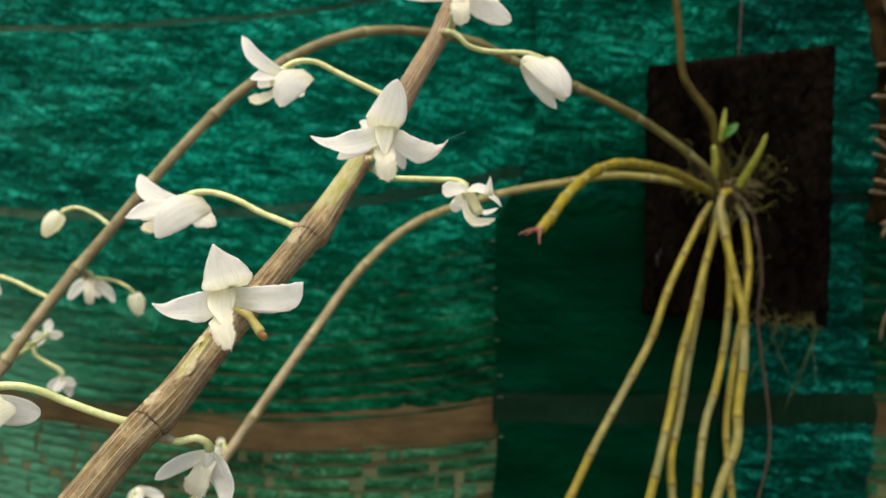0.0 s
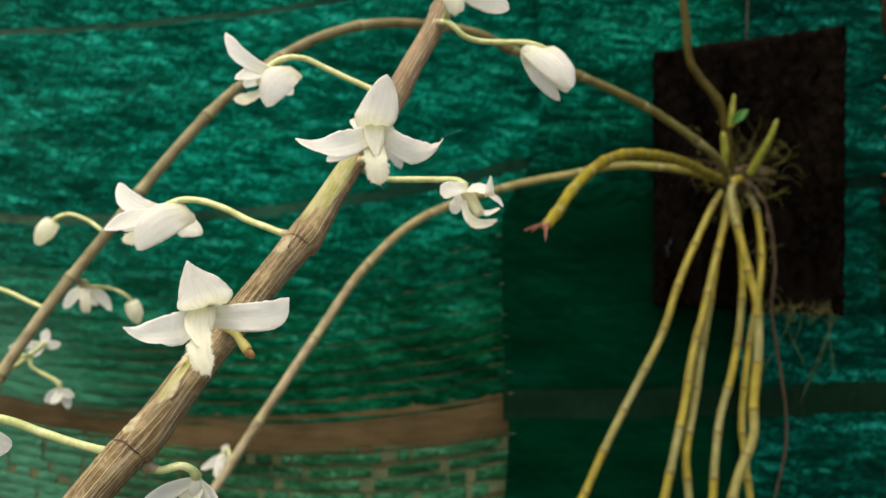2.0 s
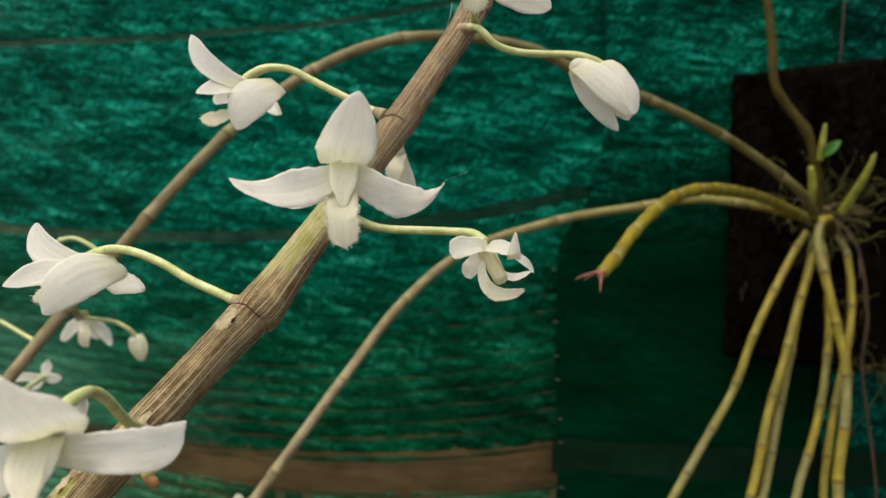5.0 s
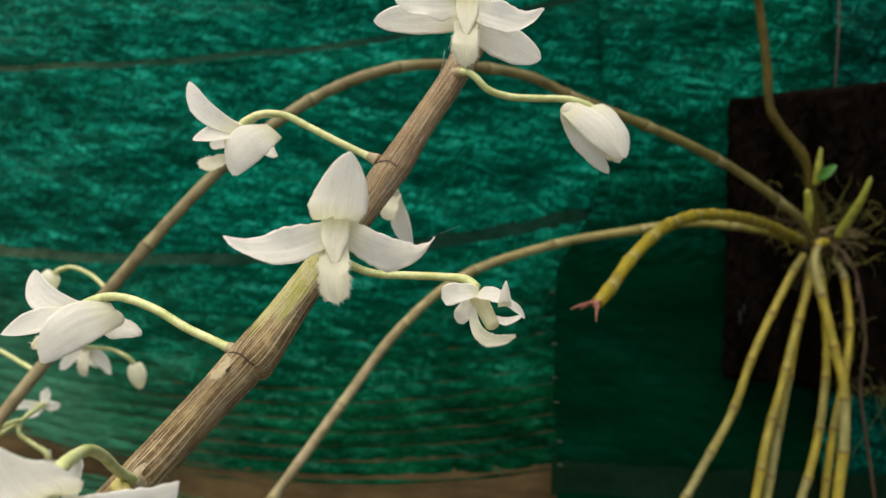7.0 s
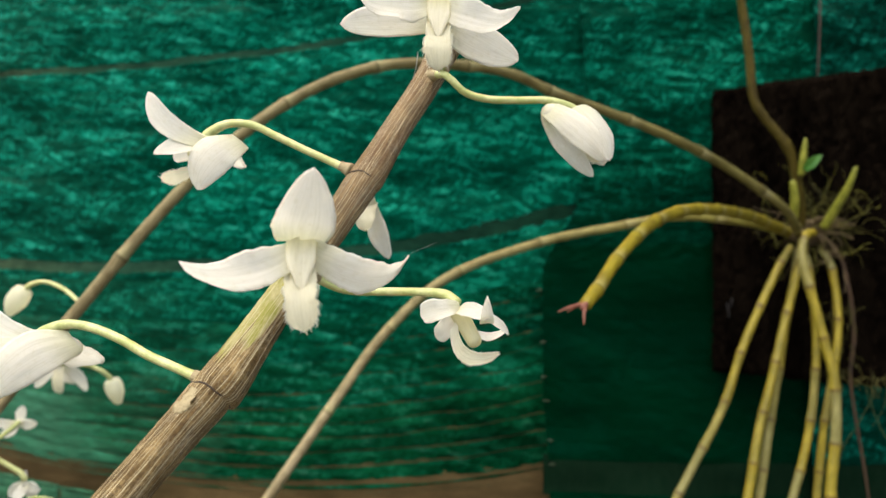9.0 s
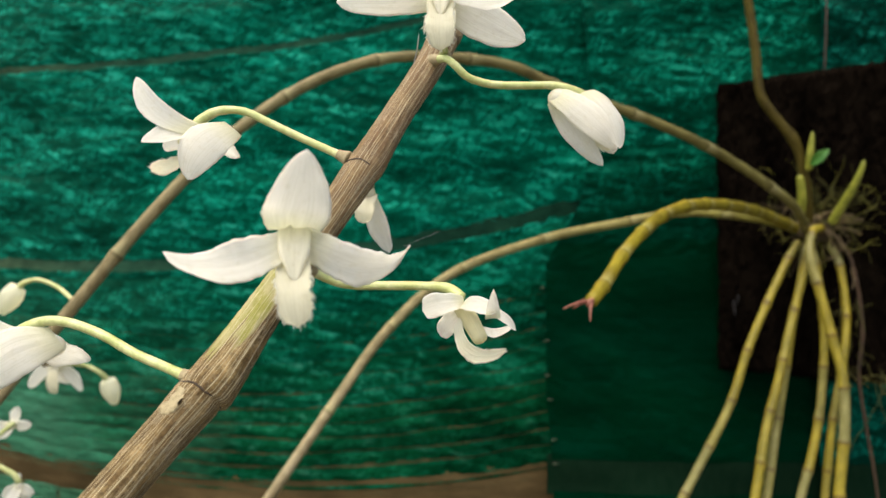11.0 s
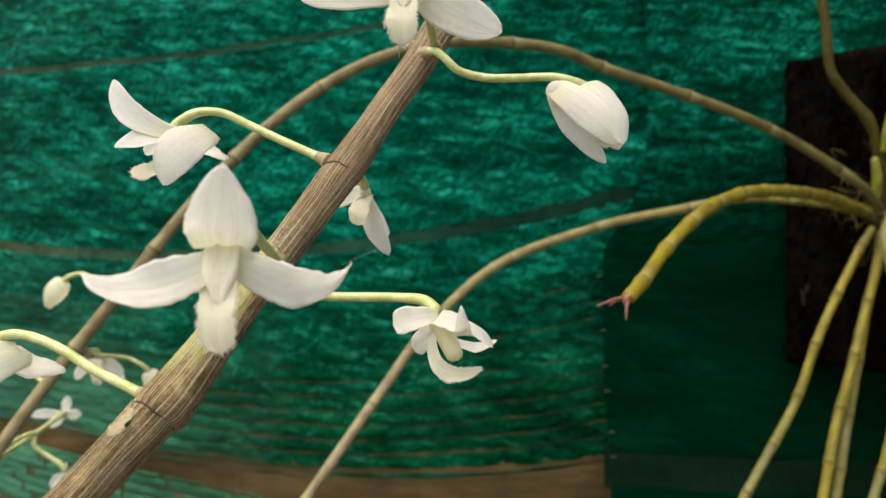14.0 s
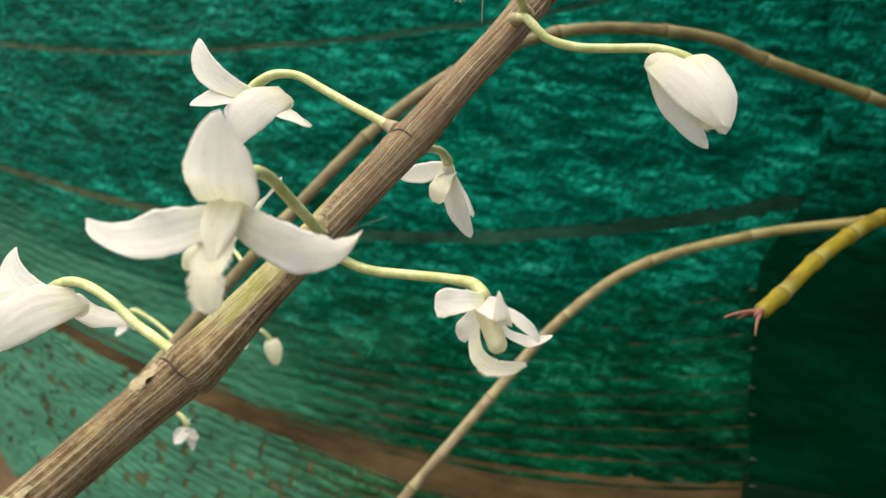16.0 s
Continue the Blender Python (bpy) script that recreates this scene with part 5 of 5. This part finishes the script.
def side_flower(stalk_pts, joint, dors, near_petal, spur_end, low, far_sepal, lip_tip, size=1.0, seed=0, out=(0.15, -1, 0.1), dw=0.0074, broad=0.0094):
    """A flower seen from its flank: stalk on top, spur behind, the broad lateral sepal towards the eye."""
    f = stalk(stalk_pts)
    j, e = np.array(joint), np.array(spur_end)
    out = unit(out)
    mid = j * 0.55 + e * 0.45
    part("sepal", petal("sepal", j + np.array((0.001, -0.001, -0.001)), dors, dw * size, (0.5, -0.85, 0.3), 0.05, -0.20, 0.2, 0.6, 0.40, 0.66, -0.05, 0.03, seed=seed), WHITE, f)
    part("sepal", petal("sepal", e + out * 0.0012 + np.array((-0.0004, 0, -0.0006)), low, broad * size, out, 0.10, 0.04, -0.16, 0.50, 0.45, 0.55, -0.05, 0.03, seed=seed + 1, fall=1.9, lop=0.42, nx=17, ny=30), WHITE, f)
    part("sepal", petal("sepal", mid - out * 0.0016, far_sepal, 0.0066 * size, out, 0.05, 0.05, 0.25, 0.6, 0.45, 0.5, 0.1, 0.03, seed=seed + 2), WHITE, f)
    part("petal", petal("petal", j + out * 0.0012 + np.array((-0.0005, 0, -0.0018)), near_petal, 0.0055 * size, (-0.2, -1, 0.3), 0.08, 0.03, 0.2, 0.5, 0.45, 0.75, 0.1, 0.03, seed=seed + 3), WHITE, f)
    part("petal", petal("petal", j - out * 0.0020 + np.array((-0.001, 0, -0.0015)), np.array(near_petal) - out * 0.013 + np.array((0.001, 0, 0.002)), 0.0055 * size, (-0.2, -1, 0.3), 0.05, 0.03, 0.2, 0.5, 0.5, 0.55, 0.1, 0.03, seed=seed + 4), WHITE, f)
    ax = e - mid
    part("spur", blob("spur", tuple(mid + ax * 0.30 - out * 0.0008 - np.array((0, 0, 0.0016))), (ax * 0.66, out * 0.0019 * size, np.cross(unit(ax), out) * 0.0022 * size)), WHITE, f)
    lb = np.array(low) * 0.35 + j * 0.65 - out * 0.001
    lip(tuple(lb), lip_tip, 0.0042 * size, (-0.2, -0.9, 0.5), f, 40, seed + 6, -0.12, 0.2)
    part("column", tube("column", [tuple(j - np.array((0.0005, 0, 0.0015))), tuple(j * 0.6 + np.array(lip_tip) * 0.4)], taper(0.0016, 0.0009), 10, 8), COLUMN, f)
    return f


side_flower([(-0.0135, 0.2510, 1.4555), (-0.0182, 0.2516, 1.4578), (-0.0254, 0.2513, 1.4611), (-0.0326, 0.2509, 1.4646), (-0.0383, 0.2505, 1.4672), (-0.0441, 0.2501, 1.4674), (-0.0484, 0.2498, 1.4653), (-0.0500, 0.2494, 1.4632)],
            (-0.0498, 0.2494, 1.4636), (-0.0625, 0.2464, 1.4755), (-0.0580, 0.2400, 1.4587), (-0.0398, 0.2515, 1.4632), (-0.0488, 0.2432, 1.4512), (-0.0485, 0.2715, 1.4602), (-0.0608, 0.2522, 1.4540), 1.0, 61, dw=0.0060, broad=0.0102)
side_flower([(-0.0345, 0.2160, 1.4105), (-0.0410, 0.2166, 1.4130), (-0.0476, 0.2172, 1.4155), (-0.0543, 0.2178, 1.4188), (-0.0610, 0.2184, 1.4210), (-0.0666, 0.2190, 1.4214), (-0.0716, 0.2196, 1.4198), (-0.0738, 0.2202, 1.4182)],
            (-0.0735, 0.2202, 1.4187), (-0.0870, 0.2220, 1.4270), (-0.0862, 0.2110, 1.4127), (-0.0638, 0.2205, 1.4176), (-0.0765, 0.2100, 1.4078), (-0.0690, 0.2360, 1.4117), (-0.0840, 0.2200, 1.4100), 1.08, 71, dw=0.0060)
# flower out at the edge, on the cane's lower joint
side_flower([(-0.0640, 0.1710, 1.3625), (-0.0721, 0.1680, 1.3658), (-0.0793, 0.1660, 1.3690), (-0.0851, 0.1640, 1.3720), (-0.0907, 0.1620, 1.3735), (-0.0960, 0.1600, 1.3729), (-0.0995, 0.1580, 1.3705)],
            (-0.0992, 0.1580, 1.3708), (-0.1120, 0.1600, 1.3790), (-0.1130, 0.1530, 1.3640), (-0.0885, 0.1600, 1.3695), (-0.0985, 0.1510, 1.3600), (-0.0860, 0.1660, 1.3660), (-0.1100, 0.1590, 1.3620), 1.05, 81)


def small_flower(stalk_pts, tips, widths, lip_tip=None, face=EYE_WAY, seed=0, r=0.00095, hairs=24, lw=0.0035, body=0.0022):
    """A nodding flower: petals from the stalk's end to the given tips."""
    f = stalk(stalk_pts, r)
    j = np.array(stalk_pts[-1])
    for k, (t, w) in enumerate(zip(tips, widths)):
        part("petal", petal("petal", j - np.array((0, 0, 0.0006)), t, w, face, 0.06 * (-1) ** k, 0.04 * (-1) ** k, 0.18, 0.42, 0.5, 0.55, 0.08, 0.04, seed=seed + k, ny=18, nx=9), WHITE, f)
    down = unit(np.mean([np.array(t) for t in tips], 0) - j)
    part("spur", blob("spur", tuple(j + down * body * 0.9), (down * body * 1.1, np.array((body * 0.62, 0, 0)), np.array((0, body * 0.62, 0)))), WHITE, f)
    if lip_tip is not None:
        lip(tuple(j + down * 0.002), lip_tip, lw, face, f, hairs, seed + 7)
    return f


# flower turned away to the side, facing down
f_small = stalk([(-0.0190, 0.2320, 1.4320), (-0.0150, 0.2365, 1.4290), (-0.0103, 0.2380, 1.4276), (-0.0026, 0.2388, 1.4274), (0.0051, 0.2392, 1.4273), (0.0105, 0.2382, 1.4268), (0.0138, 0.2362, 1.4246)])
for k, (base_p, tip_p, w, way, bow, side, foot, widest, fall, blunt, curl) in enumerate((
        ((0.0142, 0.2345, 1.4243), (0.0062, 0.2312, 1.4230), 0.0050, (-0.1, -1, 0.35), 0.12, 0.0, 0.45, 0.74, 4.0, 0.30, -0.10),
        ((0.0136, 0.2372, 1.4222), (0.0092, 0.2362, 1.4170), 0.0046, (-0.4, -1, 0.2), 0.10, 0.0, 0.70, 0.50, 2.4, 0.45, 0.0),
        ((0.0136, 0.2346, 1.4236), (0.0210, 0.2264, 1.4228), 0.0036, (0.1, -1, 0.5), 0.12, 0.0, 0.80, 0.60, 3.0, 0.40, 0.0),
        ((0.0204, 0.2272, 1.4216), (0.0209, 0.2225, 1.4273), 0.0030, (0.2, -1, 0.1), -0.05, 0.0, 0.95, 0.15, 1.1, 0.75, 0.0),
        ((0.0160, 0.2335, 1.4238), (0.0247, 0.2337, 1.4187), 0.0024, (0.3, -0.7, 0.7), 0.14, 0.0, 0.80, 0.50, 2.5, 0.50, 0.0),
        ((0.0150, 0.2395, 1.4205), (0.0226, 0.2452, 1.4170), 0.0027, (0.2, -0.6, 0.8), -0.20, 0.0, 0.80, 0.55, 2.5, 0.50, 0.30))):
    part("petal", petal("petal", base_p, tip_p, w, way, bow, side, 0.2, foot, widest, blunt, curl, 0.05, seed=191 + k, fall=fall), WHITE, f_small)
lip((0.0129, 0.2342, 1.4206), (0.0226, 0.2331, 1.4144), 0.0031, (0.0, -1, 0.3), f_small, 40, 97, 0.05, 0.0, 0.36)
part("column", tube("column", [(0.0134, 0.2362, 1.4238), (0.0156, 0.2350, 1.4200), (0.0174, 0.2338, 1.4170), (0.0180, 0.2334, 1.4160)], lambda s, w, a: (0.0021 - 0.0005 * s) * (1 if s < 0.85 else math.sqrt(max(0.02, 1 - ((s - 0.85) / 0.15) ** 2))), 24, 12), COLUMN, f_small, "cream column")

# half-closed flower hanging beside the cane's top
g = stalk([(0.0030, 0.2710, 1.4822), (0.0066, 0.2668, 1.4818), (0.0092, 0.2648, 1.4798), (0.0127, 0.2654, 1.4766), (0.0185, 0.2671, 1.4751), (0.0258, 0.2689, 1.4750), (0.0331, 0.2706, 1.4751), (0.0383, 0.2723, 1.4739), (0.0418, 0.2740, 1.4722)])
part("sepal", petal("sepal", (0.0330, 0.2698, 1.4730), (0.0478, 0.2668, 1.4592), 0.0074, (-0.1, -1, 0.35), 0.10, 0.0, -0.22, 0.66, 0.50, 0.50, -0.05, 0.03, seed=101, fall=2.0, nx=19, ny=34, lop=-0.20), WHITE, g)
part("sepal", petal("sepal", (0.0415, 0.2712, 1.4738), (0.0489, 0.2674, 1.4590), 0.0066, (0.55, -1, 0.2), 0.12, -0.05, -0.25, 0.72, 0.38, 0.50, 0, 0.03, seed=104, fall=2.0, nx=15, ny=30), WHITE, g)
part("sepal", petal("sepal", (0.0334, 0.2728, 1.4724), (0.0450, 0.2716, 1.4553), 0.0066, (-0.3, -1, -0.1), 0.08, 0.02, -0.20, 0.70, 0.36, 0.58, 0, 0.03, seed=102, fall=1.6, nx=15, ny=30), WHITE, g)
part("petal", petal("petal", (0.0428, 0.2752, 1.4730), (0.0480, 0.2745, 1.4585), 0.0060, (0.3, 1, 0.15), 0.12, 0.0, -0.3, 0.6, 0.42, 0.45, 0, 0.03, seed=103), WHITE, g)
lip((0.0415, 0.2712, 1.4672), (0.0470, 0.2684, 1.4590), 0.0046, (-0.2, -1, 0.1), g, 30, 105, 0.04, 0.0)
part("spur", blob("spur", (0.0345, 0.2716, 1.4720), ((-0.0026, -0.0008, 0.0008), (0, 0.0026, 0), (0.0010, 0, 0.0024))), WHITE, g)

# flower behind the cane
small_flower([(-0.0120, 0.2520, 1.4525), (-0.0125, 0.2640, 1.4535), (-0.0148, 0.2760, 1.4540), (-0.0158, 0.2830, 1.4520)],
             [(-0.0120, 0.2915, 1.4345), (-0.0275, 0.2790, 1.4482), (-0.0130, 0.2945, 1.4400)], [0.0056, 0.0050, 0.0040], (-0.0171, 0.2800, 1.4425), seed=111, hairs=0, lw=0.0050, body=0.0026)
# flower under the lower joint
small_flower([(-0.0600, 0.1745, 1.3595), (-0.0565, 0.1750, 1.3578), (-0.0522, 0.1765, 1.3583), (-0.0500, 0.1780, 1.3568), (-0.0497, 0.1800, 1.3545)],
             [(-0.0634, 0.1790, 1.3470), (-0.0450, 0.1800, 1.3405), (-0.0470, 0.1820, 1.3440)], [0.0042, 0.0055, 0.0045], (-0.0540, 0.1790, 1.3425), seed=121, hairs=30, lw=0.0052, body=0.0026)
part("sheath_flake", petal("sheath_flake", (-0.0172, 0.2306, 1.4340), (-0.0150, 0.2290, 1.4378), 0.0026, (0.1, -1, 0.2), 0.1, 0.1, 0.3, 0.7, 0.5, 0.3, 0.2, 0.2, 0.3, 0.0002, 14, 9, 7), FLAKE, orchid, "flake of pale dry sheath")
part("stub_tip", blob("stub_tip", (-0.0376, 0.1837, 1.3834), ((0.0010, 0.0003, -0.0012), (0, 0.0011, 0), (0.0008, 0, 0.0007))), BROWN_TIP, orchid, "orange-brown dry tip")
# withered stub
part("flower_stub", tube("flower_stub", [(-0.0455, 0.1880, 1.3905), (-0.0418, 0.1850, 1.3886), (-0.0395, 0.1842, 1.3860), (-0.0378, 0.1838, 1.3838)], lambda s, w, a: 0.0014 - 0.0003 * s + 0.0002 * math.sin(8 * s), 24, 10), STUB, orchid, "short withered yellow-brown flower stub")


# flowers and buds on the arching cane
def bud(stalk_pts, tip, r):
    f = stalk(stalk_pts, 0.0011, 0.0014)
    j = np.array(stalk_pts[-1])
    part("bud", tube("bud", [tuple(j + (np.array(tip) - j) * s + np.array((0, 0, 0.001 * math.sin(3.1 * s)))) for s in (0, 0.3, 0.6, 1)],
                     lambda s, w, a: r * (0.35 + 0.75 * math.sin(math.pi * min(1, 0.18 + s * 0.8)) - 0.1 * s) * (1 + 0.05 * np.cos(3 * a)), 24, 12), WHITE, f, "closed white bud")
    return f


bud([(-0.2000, 0.4420, 1.4090), (-0.2116, 0.4460, 1.4162), (-0.2220, 0.4460, 1.4203), (-0.2296, 0.4460, 1.4192), (-0.2335, 0.4460, 1.4165)], (-0.2435, 0.4460, 1.4025), 0.0052)
bud([(-0.2128, 0.4350, 1.3799), (-0.2047, 0.4537, 1.3763), (-0.1976, 0.4575, 1.3724), (-0.1947, 0.4613, 1.3679)], (-0.1927, 0.465, 1.3535), 0.0046)
small_flower([(-0.2128, 0.4330, 1.3825), (-0.2142, 0.4450, 1.3810), (-0.2170, 0.4500, 1.3787)], [(-0.2302, 0.4500, 1.3648), (-0.2012, 0.4500, 1.3636), (-0.2159, 0.4600, 1.3655)], [0.0072, 0.0072, 0.008], (-0.2157, 0.4470, 1.3625), seed=131, r=0.0012, hairs=0, lw=0.0062, body=0.003)
small_flower([(-0.2400, 0.4000, 1.3330), (-0.2480, 0.4500, 1.3400), (-0.2600, 0.4780, 1.3394)], [(-0.2499, 0.4800, 1.3389), (-0.2582, 0.4800, 1.3487), (-0.2837, 0.4800, 1.3364), (-0.2694, 0.4760, 1.3320)], [0.006, 0.0065, 0.0055, 0.0065], seed=141, r=0.0012, body=0.003)
small_flower([(-0.2400, 0.4000, 1.3380), (-0.2415, 0.4300, 1.3406), (-0.2402, 0.4307, 1.3339), (-0.2328, 0.4314, 1.3289), (-0.2264, 0.4321, 1.3250), (-0.2244, 0.4329, 1.3206)], [(-0.2170, 0.4336, 1.3159), (-0.2208, 0.4343, 1.3087), (-0.2348, 0.4350, 1.3125), (-0.2265, 0.4260, 1.3130), (-0.2295, 0.4400, 1.3230)], [0.006, 0.006, 0.0055, 0.006, 0.005], seed=151, r=0.0012, body=0.0028)
small_flower([(-0.2250, 0.4180, 1.3650), (-0.2286, 0.4240, 1.3680), (-0.2396, 0.4284, 1.3715), (-0.2499, 0.4288, 1.3762), (-0.2603, 0.4292, 1.3793), (-0.2660, 0.4296, 1.3788)], [(-0.2790, 0.4300, 1.3720), (-0.2700, 0.4250, 1.3650), (-0.2600, 0.4300, 1.3690)], [0.006, 0.0065, 0.006], seed=161, r=0.0012, body=0.003)
# flowers low on the arching cane and on the bending cane
small_flower([(-0.2690, 0.3620, 1.2620), (-0.2200, 0.3800, 1.2250), (-0.1800, 0.3950, 1.2350), (-0.1650, 0.4000, 1.2680)], [(-0.1690, 0.4000, 1.2590), (-0.1500, 0.4000, 1.2610), (-0.1600, 0.3950, 1.2570)], [0.006, 0.006, 0.006], seed=171, r=0.0012, body=0.003)
small_flower([(-0.1600, 0.5330, 1.2480), (-0.1640, 0.5400, 1.2540), (-0.1680, 0.5420, 1.2510)], [(-0.1585, 0.5400, 1.2440), (-0.1840, 0.5400, 1.2395), (-0.1710, 0.5350, 1.2350), (-0.1660, 0.5450, 1.2560)], [0.0070, 0.0060, 0.0070, 0.006], seed=181, r=0.0012, body=0.0033)

# flakes of pale sheath that cling to the cane
rng_f = np.random.RandomState(17)
for nd, d, way, l, wd in ((NODES[0], 0.0050, (-0.35, -0.9, 0.25), 0.0052, 0.0030), (NODES[1], -0.0040, (-0.4, -0.9, 0.3), 0.0050, 0.0026),
                          (NODES[1], -0.0150, (-0.1, -1.0, 0.1), 0.0060, 0.0016), (NODES[1], -0.0230, (-0.6, -0.8, 0.4), 0.0042, 0.0022), (NODES[0], 0.0290, (0.0, -1.0, 0.0), 0.0038, 0.0014),
                          (NODES[0], 0.0400, (-0.4, -0.9, 0.2), 0.0050, 0.0016)):
    u = 2 * math.pi * turn_to(nd + d, way)
    q0, q1 = (int(np.argmin(np.abs(w_arr - nd - d + e * l / 2))) for e in (1, -1))
    ends = [c_arr[q] + (float(np.max(cane_radius(0, w_arr[q], np.array([u])))) + 0.00006) * (math.cos(u) * A_arr[q] + math.sin(u) * B_arr[q]) for q in (q0, q1)]
    out = math.cos(u) * A_arr[q0] + math.sin(u) * B_arr[q0]
    part("sheath_flake", petal("sheath_flake", ends[0], ends[1], wd, out, 0.03, rng_f.uniform(-0.1, 0.1), -0.20, 0.5, 0.5, 0.35, 0.0, 0.10, 0.30, 0.00008, 20, 9, int(rng_f.randint(99))), FLAKE, orchid, "flake of pale dry sheath")

# fine threads of web
web = tagged(empty("web_thread"), "fine pale web threads on the flowers", "web")
part("thread", tube("thread", [(0.0078, 0.1976, 1.4354), (0.0105, 0.1985, 1.4366), (0.0138, 0.199, 1.4380)], 0.000013, 12, 4), THREAD, web)
part("thread", tube("thread", [(0.0021, 0.2550, 1.4850), (0.0015, 0.2560, 1.4815), (0.0000, 0.2600, 1.4790)], 0.00012, 12, 4), THREAD, web)
